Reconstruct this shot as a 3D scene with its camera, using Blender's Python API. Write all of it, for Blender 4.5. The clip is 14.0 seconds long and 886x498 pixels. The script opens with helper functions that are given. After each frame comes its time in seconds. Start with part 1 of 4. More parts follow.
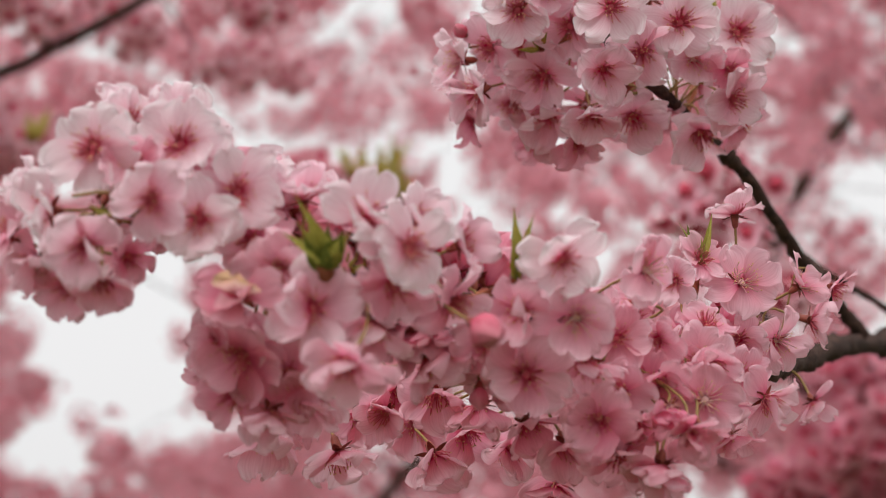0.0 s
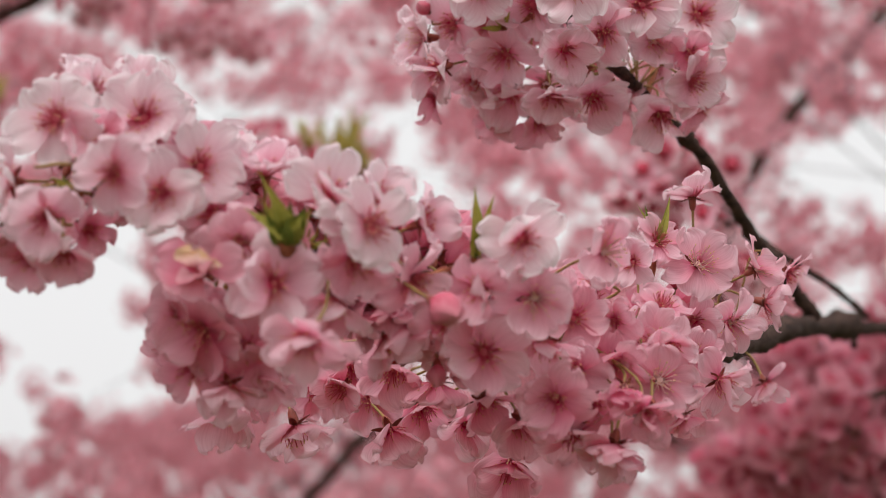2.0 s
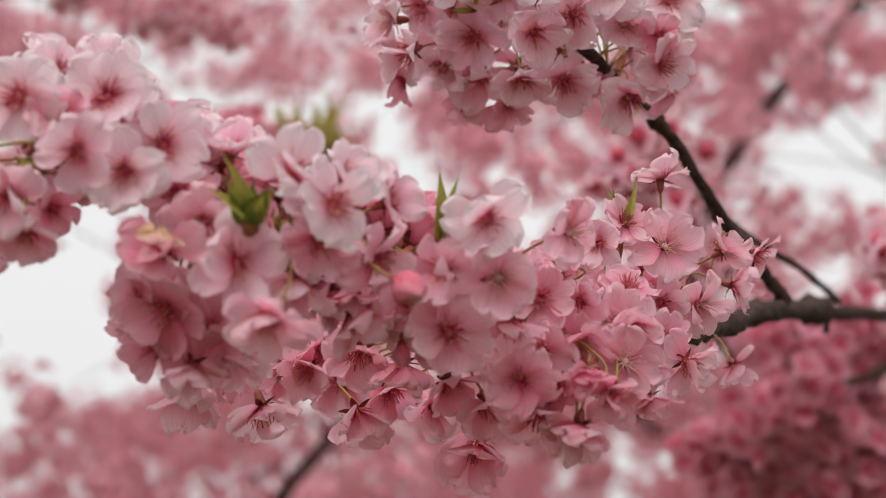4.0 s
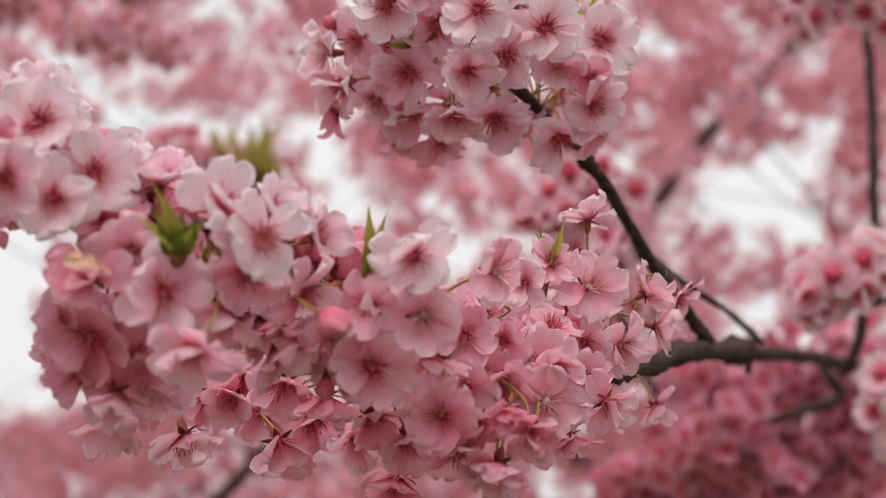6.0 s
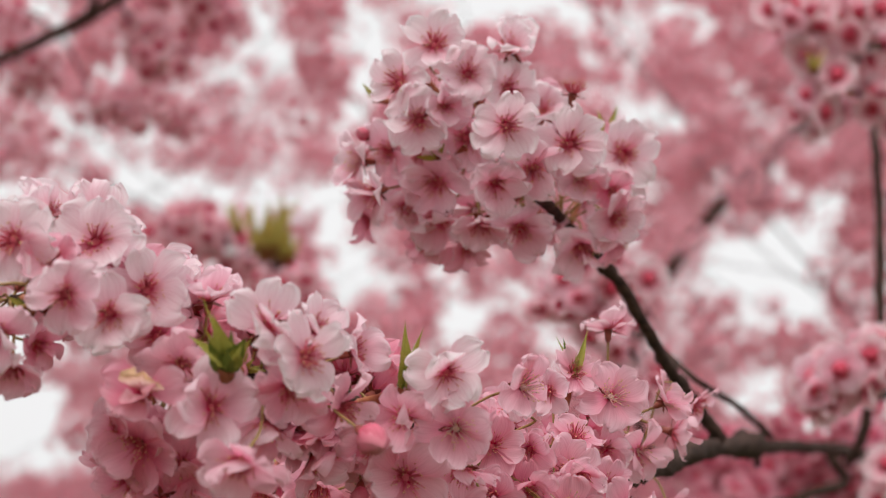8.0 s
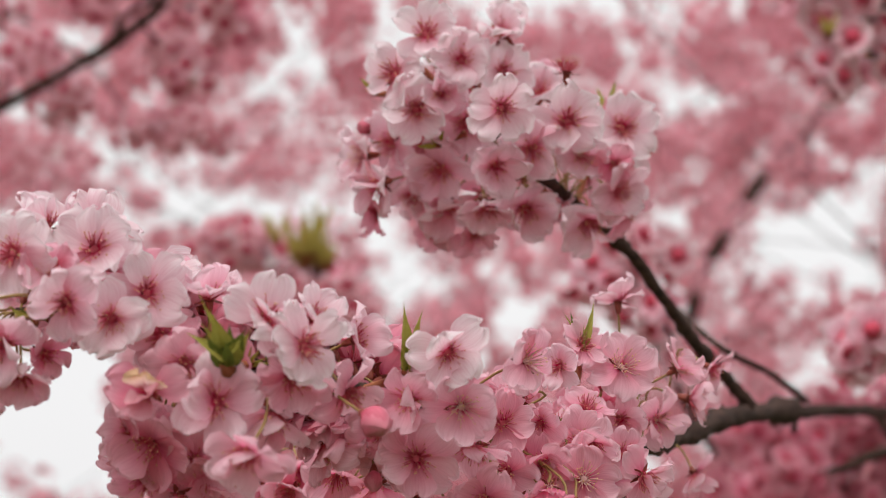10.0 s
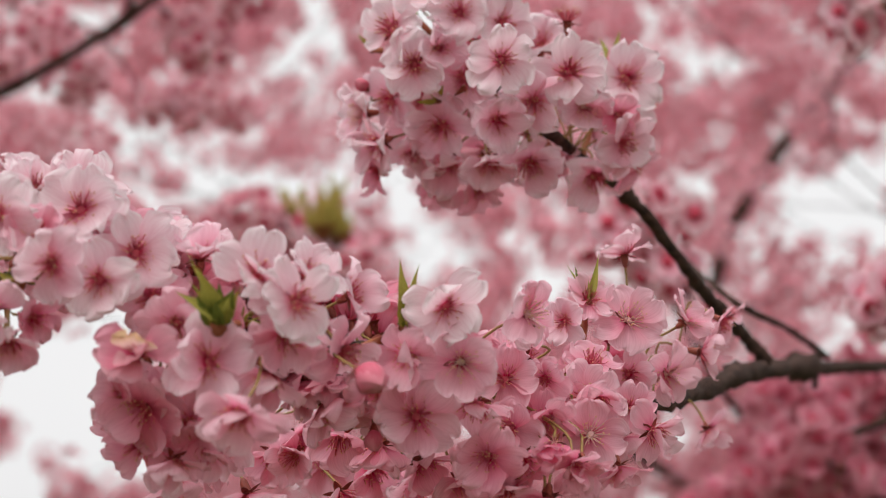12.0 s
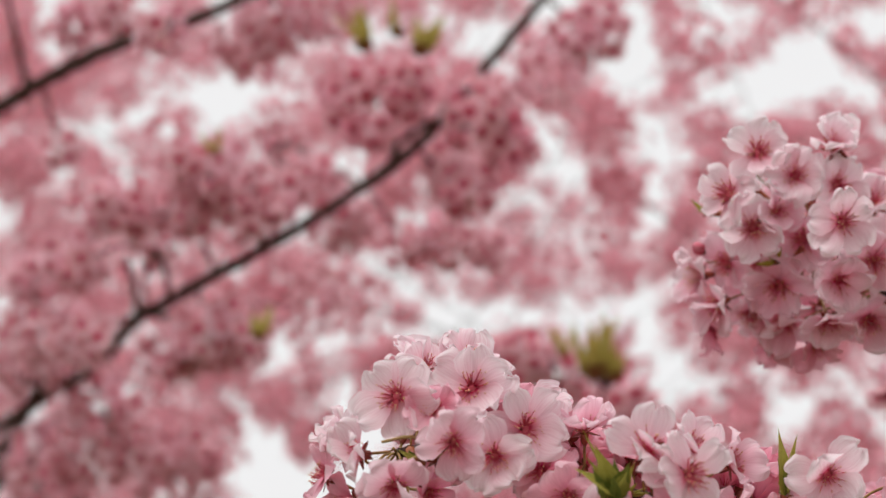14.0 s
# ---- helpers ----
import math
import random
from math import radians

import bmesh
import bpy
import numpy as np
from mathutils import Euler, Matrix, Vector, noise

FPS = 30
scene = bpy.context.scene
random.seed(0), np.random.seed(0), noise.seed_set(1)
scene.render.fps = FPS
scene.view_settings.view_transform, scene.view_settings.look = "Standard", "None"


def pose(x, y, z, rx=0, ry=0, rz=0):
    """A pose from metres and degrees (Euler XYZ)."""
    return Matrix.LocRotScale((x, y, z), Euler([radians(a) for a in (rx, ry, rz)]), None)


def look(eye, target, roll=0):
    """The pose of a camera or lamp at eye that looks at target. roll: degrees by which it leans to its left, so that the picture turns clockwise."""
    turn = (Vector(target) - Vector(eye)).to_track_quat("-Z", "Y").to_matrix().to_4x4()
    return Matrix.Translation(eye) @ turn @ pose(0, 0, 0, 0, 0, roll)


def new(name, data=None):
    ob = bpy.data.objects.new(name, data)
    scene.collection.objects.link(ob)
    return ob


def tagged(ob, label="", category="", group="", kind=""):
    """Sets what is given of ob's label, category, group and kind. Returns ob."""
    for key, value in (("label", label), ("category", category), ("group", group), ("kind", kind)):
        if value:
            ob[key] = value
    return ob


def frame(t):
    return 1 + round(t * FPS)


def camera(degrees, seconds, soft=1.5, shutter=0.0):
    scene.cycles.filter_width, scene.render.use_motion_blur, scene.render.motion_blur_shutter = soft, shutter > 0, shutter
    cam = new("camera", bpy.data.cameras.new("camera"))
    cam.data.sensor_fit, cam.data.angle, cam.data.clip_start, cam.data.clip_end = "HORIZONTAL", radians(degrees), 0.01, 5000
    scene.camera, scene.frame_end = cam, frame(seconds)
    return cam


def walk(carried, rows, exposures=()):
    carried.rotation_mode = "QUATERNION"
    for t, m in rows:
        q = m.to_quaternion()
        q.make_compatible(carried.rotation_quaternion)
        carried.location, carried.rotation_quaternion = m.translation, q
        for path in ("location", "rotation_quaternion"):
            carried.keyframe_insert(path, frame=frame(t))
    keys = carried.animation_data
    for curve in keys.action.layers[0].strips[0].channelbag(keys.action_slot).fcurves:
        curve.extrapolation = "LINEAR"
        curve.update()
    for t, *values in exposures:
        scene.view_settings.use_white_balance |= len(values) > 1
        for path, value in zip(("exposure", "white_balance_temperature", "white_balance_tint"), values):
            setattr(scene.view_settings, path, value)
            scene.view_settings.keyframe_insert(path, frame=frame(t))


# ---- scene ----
# ---- camera ----
cam = camera(28, 14.0, soft=0.8)
# The lens is a fast short telephoto held about 0.9 m from the blossoms.
cam.data.dof.use_dof = True
cam.data.dof.focus_distance = 0.9
cam.data.dof.aperture_fstop = 6.9
cam.data.dof.aperture_blades = 9
PATH = [
    (0, (0.0052, -0.0011, 1.6034), (0.0051, 0.977, 1.8116), -0.18),
    (0.5, (0.0078, -0.0077, 1.6003), (0.0084, 0.97, 1.8103), -0.22),
    (1, (0.0041, -0.0076, 1.6026), (0.0134, 0.9718, 1.8043), 0.17),
    (1.5, (0.0061, -0.0079, 1.602), (0.021, 0.9721, 1.8003), 0.23),
    (2, (0.0024, -0.0066, 1.6054), (0.0282, 0.9744, 1.7977), 0.59),
    (4.5, (0.013, -0.0056, 1.6008), (0.0523, 0.9764, 1.7859), 0.68),
    (5, (0.0145, -0.0044, 1.6012), (0.0651, 0.9774, 1.7844), 1.06),
    (5.5, (0.0153, -0.0064, 1.6014), (0.0812, 0.9737, 1.7882), 1.51),
    (6, (0.0128, -0.0145, 1.6055), (0.0853, 0.9624, 1.8063), 1.96),
    (6.5, (0.0016, -0.0271, 1.6135), (0.0774, 0.9461, 1.8305), 2.48),
    (7, (-0.0062, -0.0417, 1.6191), (0.0671, 0.9289, 1.8484), 2.68),
    (7.5, (-0.0056, -0.0548, 1.6216), (0.0642, 0.9151, 1.8548), 2.86),
    (8, (-0.0061, -0.0601, 1.6225), (0.0634, 0.9099, 1.8555), 2.94),
    (8.5, (0.0037, -0.062, 1.6182), (0.068, 0.9083, 1.8513), 2.62),
    (11, (0.035, -0.0729, 1.6084), (0.0626, 0.8988, 1.843), -2.45),
    (11.5, (0.0412, -0.0601, 1.6061), (0.0672, 0.9136, 1.8322), -2.29),
    (12, (0.0403, -0.0476, 1.6046), (0.0594, 0.9275, 1.826), -2.17),
    (12.5, (0.0253, -0.0392, 1.5993), (0.0355, 0.9335, 1.831), -2.12),
    (13, (0.0061, -0.0455, 1.6037), (-0.0011, 0.9231, 1.8524), -1.95),
    (13.5, (-0.0071, -0.0707, 1.6144), (-0.0599, 0.8905, 1.8851), -1.86),
    (14, (-0.0331, -0.0898, 1.6224), (-0.1315, 0.8614, 1.9148), -1.93),
]
walk(cam, [(t, look(eye, target, roll)) for t, eye, target, roll in PATH], exposures=[(0, -0.15), (5, -0.15), (7, -0.09), (11, -0.10), (13, -0.13), (14, -0.13)])

# ---- light: a bright overcast day ----
world = bpy.data.worlds.new("overcast_sky")
scene.world = world
world.use_nodes = True
wn, wl = world.node_tree.nodes, world.node_tree.links
wn.clear()
sky = wn.new("ShaderNodeTexSky")
sky.sky_type, sky.sun_disc = "NISHITA", False
sky.sun_elevation, sky.sun_rotation = radians(62), radians(-148)
sky.air_density, sky.dust_density, sky.ozone_density = 1.0, 6.0, 1.0
grey = wn.new("ShaderNodeHueSaturation")
grey.inputs["Saturation"].default_value = 0.06
backing = wn.new("ShaderNodeBackground")
backing.inputs["Strength"].default_value = 0.15
wout = wn.new("ShaderNodeOutputWorld")
wl.new(sky.outputs[0], grey.inputs["Color"])
# the cloud cover evens the sky out to near white
cloud = wn.new("ShaderNodeMixRGB")
cloud.inputs[0].default_value = 0.75
cloud.inputs[2].default_value = (7.6, 7.54, 7.6, 1)
wl.new(grey.outputs[0], cloud.inputs[1])
wl.new(cloud.outputs[0], backing.inputs["Color"])
wl.new(backing.outputs[0], wout.inputs["Surface"])

sun_data = bpy.data.lights.new("sun", "SUN")
sun_data.energy, sun_data.angle, sun_data.color = 2.0, radians(30), (1.0, 0.97, 0.94)
sun = new("sun", sun_data)
sun.matrix_world = look((-2.5, -3.1, 10.6), (0.0, 0.9, 1.8))


# ---- materials ----
def node_material(name):
    m = bpy.data.materials.new(name)
    m.use_nodes = True
    m.node_tree.nodes.clear()
    return m, m.node_tree.nodes, m.node_tree.links


def ramp(nodes, stops):
    r = nodes.new("ShaderNodeValToRGB")
    els = r.color_ramp.elements
    while len(els) < len(stops):
        els.new(0.5)
    for el, (p, c) in zip(els, stops):
        el.position, el.color = p, (*c, 1)
    return r


def petal_material(name, base, body, tip, edge, through_light=0.52, stops=(0.02, 0.11, 0.33, 0.92)):
    """Petal tissue: deep at the claw, pale towards the rim, faint lengthwise veins; lets light through."""
    m, n, l = node_material(name)
    uv = n.new("ShaderNodeUVMap")
    sep = n.new("ShaderNodeSeparateXYZ")
    l.new(uv.outputs[0], sep.inputs[0])
    noise_a = n.new("ShaderNodeTexNoise")
    noise_a.inputs["Scale"].default_value, noise_a.inputs["Detail"].default_value = 3.0, 3
    l.new(uv.outputs[0], noise_a.inputs["Vector"])
    wob = n.new("ShaderNodeMath")
    wob.operation = "MULTIPLY_ADD"
    wob.inputs[1].default_value, wob.inputs[2].default_value = 0.16, -0.08
    l.new(noise_a.outputs["Fac"], wob.inputs[0])
    along = n.new("ShaderNodeMath")
    along.operation = "ADD"
    l.new(sep.outputs["Y"], along.inputs[0])
    l.new(wob.outputs[0], along.inputs[1])
    grad = ramp(n, list(zip(stops, (base, body, tip, edge))))
    l.new(along.outputs[0], grad.inputs[0])
    # veins
    mapp = n.new("ShaderNodeMapping")
    mapp.inputs["Scale"].default_value = (26, 1.6, 1)
    l.new(uv.outputs[0], mapp.inputs[0])
    veins = n.new("ShaderNodeTexNoise")
    veins.inputs["Scale"].default_value, veins.inputs["Detail"].default_value = 1.0, 2
    l.new(mapp.outputs[0], veins.inputs["Vector"])
    vr = ramp(n, [(0.40, (0.86, 0.72, 0.76)), (0.58, (1, 1, 1))])
    l.new(veins.outputs["Fac"], vr.inputs[0])
    mul = n.new("ShaderNodeMixRGB")
    mul.blend_type = "MULTIPLY"
    mul.inputs[0].default_value = 0.5
    l.new(grad.outputs[0], mul.inputs[1])
    l.new(vr.outputs[0], mul.inputs[2])
    # petals differ a little from one another
    info, geo = n.new("ShaderNodeObjectInfo"), n.new("ShaderNodeNewGeometry")
    both = n.new("ShaderNodeMath")
    both.operation = "ADD"
    l.new(info.outputs["Random"], both.inputs[0])
    l.new(geo.outputs["Random Per Island"], both.inputs[1])
    part_of = n.new("ShaderNodeMath")
    part_of.operation = "FRACT"
    l.new(both.outputs[0], part_of.inputs[0])
    sat = n.new("ShaderNodeMapRange")
    sat.inputs["To Min"].default_value, sat.inputs["To Max"].default_value = 0.86, 1.14
    l.new(part_of.outputs[0], sat.inputs[0])
    hue = n.new("ShaderNodeHueSaturation")
    l.new(sat.outputs[0], hue.inputs["Saturation"])
    l.new(mul.outputs[0], hue.inputs["Color"])
    bump = n.new("ShaderNodeBump")
    bump.inputs["Strength"].default_value, bump.inputs["Distance"].default_value = 0.18, 0.0004
    l.new(veins.outputs["Fac"], bump.inputs["Height"])
    skin = n.new("ShaderNodeBsdfPrincipled")
    skin.inputs["Roughness"].default_value = 0.55
    skin.inputs["Specular IOR Level"].default_value = 0.18
    skin.inputs["Sheen Weight"].default_value = 0.03
    l.new(hue.outputs[0], skin.inputs["Base Color"])
    l.new(bump.outputs[0], skin.inputs["Normal"])
    glow = n.new("ShaderNodeBsdfTranslucent")
    l.new(hue.outputs[0], glow.inputs["Color"])
    mix = n.new("ShaderNodeMixShader")
    mix.inputs[0].default_value = through_light
    l.new(skin.outputs[0], mix.inputs[1])
    l.new(glow.outputs[0], mix.inputs[2])
    out = n.new("ShaderNodeOutputMaterial")
    l.new(mix.outputs[0], out.inputs[0])
    return m


def plant_material(name, dark, light, scale, rough=0.6, through_light=0.0, bump_m=0.0003, stretch=(1, 1, 1)):
    """Bark, leaf, calyx and the like: two colours mixed by noise at two scales, with relief."""
    m, n, l = node_material(name)
    co = n.new("ShaderNodeTexCoord")
    mapp = n.new("ShaderNodeMapping")
    mapp.inputs["Scale"].default_value = stretch
    l.new(co.outputs["Object"], mapp.inputs[0])
    a, b = n.new("ShaderNodeTexNoise"), n.new("ShaderNodeTexNoise")
    for tex, s in ((a, scale), (b, scale * 6)):
        tex.inputs["Scale"].default_value, tex.inputs["Detail"].default_value = s, 6
        l.new(mapp.outputs[0], tex.inputs["Vector"])
    add = n.new("ShaderNodeMath")
    add.operation = "MULTIPLY_ADD"
    add.inputs[1].default_value = 0.55
    l.new(a.outputs["Fac"], add.inputs[0])
    half = n.new("ShaderNodeMath")
    half.operation = "MULTIPLY"
    half.inputs[1].default_value = 0.45
    l.new(b.outputs["Fac"], half.inputs[0])
    l.new(half.outputs[0], add.inputs[2])
    r = ramp(n, [(0.36, dark), (0.64, light)])
    l.new(add.outputs[0], r.inputs[0])
    bump = n.new("ShaderNodeBump")
    bump.inputs["Strength"].default_value, bump.inputs["Distance"].default_value = 0.8, bump_m
    l.new(add.outputs[0], bump.inputs["Height"])
    skin = n.new("ShaderNodeBsdfPrincipled")
    skin.inputs["Roughness"].default_value = rough
    skin.inputs["Specular IOR Level"].default_value = 0.25
    l.new(r.outputs[0], skin.inputs["Base Color"])
    l.new(bump.outputs[0], skin.inputs["Normal"])
    last = skin
    if through_light:
        glow, last = n.new("ShaderNodeBsdfTranslucent"), n.new("ShaderNodeMixShader")
        l.new(r.outputs[0], glow.inputs["Color"])
        last.inputs[0].default_value = through_light
        l.new(skin.outputs[0], last.inputs[1])
        l.new(glow.outputs[0], last.inputs[2])
    out = n.new("ShaderNodeOutputMaterial")
    l.new(last.outputs[0], out.inputs[0])
    return m


PETAL = {
    # w to d: pale to deep; near branch uses them partly as light and shade
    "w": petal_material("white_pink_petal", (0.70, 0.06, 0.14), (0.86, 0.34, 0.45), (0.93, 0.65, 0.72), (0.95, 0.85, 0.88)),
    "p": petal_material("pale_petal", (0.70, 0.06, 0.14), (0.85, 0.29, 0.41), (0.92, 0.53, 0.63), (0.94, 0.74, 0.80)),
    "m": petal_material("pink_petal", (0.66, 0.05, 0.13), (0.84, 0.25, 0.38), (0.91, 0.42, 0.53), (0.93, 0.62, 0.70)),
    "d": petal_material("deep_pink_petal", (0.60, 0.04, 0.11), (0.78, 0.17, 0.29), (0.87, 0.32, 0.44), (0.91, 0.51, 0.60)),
    "k": petal_material("bud_pink_petal", (0.60, 0.04, 0.14), (0.78, 0.13, 0.27), (0.85, 0.24, 0.39), (0.88, 0.40, 0.52)),
    "b": petal_material("withered_petal", (0.50, 0.08, 0.12), (0.80, 0.40, 0.42), (0.87, 0.62, 0.57), (0.80, 0.56, 0.32)),
    # e: same petal darkened, shade under the canopy put into its colour
    "e": petal_material("shade_tinted_petal", (0.36, 0.02, 0.06), (0.56, 0.12, 0.19), (0.64, 0.20, 0.28), (0.73, 0.34, 0.40)),
    "f": petal_material("far_petal", (0.52, 0.08, 0.15), (0.80, 0.28, 0.37), (0.87, 0.43, 0.51), (0.90, 0.56, 0.62), 0.5),
    # g and h: claw's red, drawn further up as painted shade inside the cup
    "g": petal_material("cup_petal", (0.34, 0.02, 0.05), (0.62, 0.11, 0.19), (0.89, 0.48, 0.56), (0.93, 0.70, 0.74), stops=(0.08, 0.29, 0.54, 0.95)),
    "h": petal_material("pale_cup_petal", (0.42, 0.03, 0.08), (0.72, 0.20, 0.29), (0.91, 0.55, 0.62), (0.93, 0.75, 0.78), stops=(0.08, 0.27, 0.52, 0.95)),
}
BUD = petal_material("bud_petal", (0.60, 0.03, 0.12), (0.62, 0.04, 0.12), (0.72, 0.09, 0.18), (0.80, 0.20, 0.28), 0.25)
RED_FILAMENT = plant_material("red_filament", (0.60, 0.05, 0.10), (0.78, 0.20, 0.24), 300, 0.5, 0.2)
PALE_FILAMENT = plant_material("pale_filament", (0.80, 0.40, 0.42), (0.88, 0.62, 0.54), 300, 0.5, 0.2)
HEART_RED = plant_material("flower_heart", (0.42, 0.03, 0.07), (0.62, 0.08, 0.12), 300, 0.6)
RED_ANTHER = plant_material("red_anther", (0.62, 0.24, 0.13), (0.86, 0.62, 0.36), 400, 0.7)
YELLOW_ANTHER = plant_material("yellow_anther", (0.72, 0.45, 0.14), (0.88, 0.66, 0.30), 400, 0.7)
CALYX = plant_material("calyx_skin", (0.16, 0.035, 0.03), (0.34, 0.09, 0.06), 160, 0.5)
STALK = plant_material("stalk_skin", (0.24, 0.14, 0.05), (0.40, 0.27, 0.10), 120, 0.5)
LEAF = plant_material("young_leaf", (0.17, 0.18, 0.02), (0.60, 0.54, 0.12), 90, 0.40, 0.42)
DARK_LEAF = plant_material("dark_young_leaf", (0.05, 0.08, 0.012), (0.26, 0.28, 0.05), 90, 0.40, 0.30)
OLIVE_LEAF = plant_material("olive_leaf", (0.36, 0.28, 0.06), (0.62, 0.50, 0.15), 40, 0.45, 0.45)
BRONZE = plant_material("bronze_bud_scale", (0.22, 0.05, 0.03), (0.42, 0.16, 0.07), 120, 0.5)
BARK = plant_material("cherry_bark", (0.010, 0.006, 0.005), (0.105, 0.056, 0.043), 150, 0.9, 0, 0.0032, (1, 1, 1))
GRASS = plant_material("grass_ground", (0.05, 0.06, 0.02), (0.12, 0.11, 0.05), 3, 0.9, 0, 0.01)


# ---- mesh builders ----
class Shape:
    """Gathers vertices, faces, petal coordinates and material slots, and turns them into one mesh."""

    def __init__(self):
        self.v, self.f, self.uv, self.mat, self.count = [], [], [], [], 0

    def add(self, verts, faces, uvs=None, slot=0):
        verts = np.asarray(verts, float)
        self.v.append(verts)
        self.f.extend(tuple(i + self.count for i in face) for face in faces)
        self.uv.append(np.zeros((len(verts), 2)) if uvs is None else np.asarray(uvs, float))
        self.mat.extend([slot] * len(faces))
        self.count += len(verts)

    def mesh(self, name, mats, smooth=True):
        me = bpy.data.meshes.new(name)
        me.from_pydata(np.concatenate(self.v).tolist(), [], self.f)
        for m in mats:
            me.materials.append(m)
        me.polygons.foreach_set("material_index", self.mat)
        me.polygons.foreach_set("use_smooth", [smooth] * len(self.f))
        layer = me.uv_layers.new(name="UVMap")
        idx = np.empty(len(me.loops), dtype=np.int32)
        me.loops.foreach_get("vertex_index", idx)
        layer.data.foreach_set("uv", np.concatenate(self.uv)[idx].astype(np.float32).ravel())
        me.update()
        return me


def grid_faces(nu, ns):
    return [(j * nu + i, j * nu + i + 1, (j + 1) * nu + i + 1, (j + 1) * nu + i) for j in range(ns - 1) for i in range(nu - 1)]


def petal_points(rng, nu=11, ns=10, length=0.0176, half=0.0093, ruffle=1.0):
    """One petal lying along +y with its face to +z: short claw, broad blunt blade with a notched, frilled rim, cupped and creased."""
    u, s = np.meshgrid(np.linspace(-1, 1, nu), np.linspace(0, 1, ns))
    s = 0.99 * (1 - (1 - s) ** 1.5)
    notch, lean, wide = rng.uniform(0.07, 0.22), rng.uniform(-0.14, 0.14), rng.uniform(0.54, 0.66)
    low = 0.16 + 0.84 * np.sin(np.pi / 2 * np.minimum(1, s / wide)) ** 1.15
    high = np.maximum(0, 1 - (np.maximum(0, s - wide) / (1 - wide)) ** 2.0) ** 0.5
    x = half * u * np.where(s < wide, low, high)
    # rim: one notch, and small uneven teeth that run round the shoulders
    dent = notch * np.exp(-(((x / half - rng.uniform(-0.08, 0.08)) / 0.17) ** 2)) * np.clip((s - 0.70) / 0.30, 0, 1) ** 2
    teeth = sum(a * np.sin(u * rng.uniform(*f) + rng.uniform(0, 6.3)) for a, f in ((0.028, (5, 8)), (0.022, (11, 15)), (0.013, (16, 21))))
    y = 0.0010 + length * (s - dent + ruffle * teeth * s**4)
    x = x * (1 + ruffle * np.abs(u) ** 3 * (0.035 * np.sin(s * rng.uniform(14, 20) + rng.uniform(0, 6)) + 0.02 * np.sin(s * rng.uniform(26, 34)))) + lean * length * 0.3 * s**2
    # blade: cupped across, bowed along, with folds that widen to the rim
    ph, k = rng.uniform(0, 6.3), rng.uniform(2.6, 5.0)
    z = half * rng.uniform(0.02, 0.30) * u**2 * np.sin(np.pi * np.minimum(1, 0.15 + s * 0.78))
    z += length * rng.uniform(-0.12, 0.16) * s**2
    z += length * rng.uniform(-0.30, 0.20) * np.clip(s - 0.60, 0, 1) ** 2 * 3
    if rng.random() < 0.35:
        roll = rng.uniform(-0.7, 0.7)
        z += half * roll * np.clip(u * np.sign(roll) - 0.30, 0, 1) ** 2 * s**2
    z += ruffle * half * rng.uniform(0.08, 0.24) * s**3 * np.sin(k * u + ph) * (0.35 + np.abs(u))
    z += ruffle * half * rng.uniform(0.02, 0.08) * np.sin(u * rng.uniform(7, 11) + ph + 2 * s) * s**3
    z += ruffle * half * 0.010 * np.sin(u * rng.uniform(16, 21) + ph) * s**2.5
    z += length * rng.normal(0, 0.05) * u * s**2
    z -= half * 0.06 * np.exp(-((u / 0.12) ** 2)) * s
    rimward = np.minimum(1, s + 0.20 * np.abs(u) ** 2.5 * s)
    return np.stack([x, y, z], -1).reshape(-1, 3), np.stack([u * 0.5 + 0.5, rimward], -1).reshape(-1, 2)


def tube(shape, points, radii, sides=6, slot=0, closed=True):
    """A tapering tube along a polyline."""
    pts = [Vector(p) for p in points]
    rings, faces, up = [], [], Vector((0.31, 0.17, 0.93))
    for i, p in enumerate(pts):
        d = (pts[min(i + 1, len(pts) - 1)] - pts[max(i - 1, 0)]).normalized()
        a = d.cross(up).normalized()
        b = d.cross(a)
        for k in range(sides):
            q = 2 * math.pi * k / sides
            rings.append(p + (a * math.cos(q) + b * math.sin(q)) * (radii[i] if np.ndim(radii) == 1 else radii[i][k]))
    n = len(pts)
    for j in range(n - 1):
        for k in range(sides):
            k2 = (k + 1) % sides
            faces.append((j * sides + k, j * sides + k2, (j + 1) * sides + k2, (j + 1) * sides + k))
    if closed:
        faces.append(tuple(range(sides)))
        faces.append(tuple((n - 1) * sides + k for k in range(sides)))
    shape.add([tuple(v) for v in rings], faces, None, slot)


def smooth_line(points, per=6):
    """A soft curve through the given points (Catmull-Rom)."""
    p = [np.array(q, float) for q in points]
    p = [2 * p[0] - p[1], *p, 2 * p[-1] - p[-2]]
    out = []
    for i in range(1, len(p) - 2):
        for k in range(per):
            t = k / per
            out.append(0.5 * (2 * p[i] + (p[i + 1] - p[i - 1]) * t + (2 * p[i - 1] - 5 * p[i] + 4 * p[i + 1] - p[i + 2]) * t**2
                              + (3 * p[i] - p[i - 1] - 3 * p[i + 1] + p[i + 2]) * t**3))
    out.append(p[-2])
    return np.array(out)


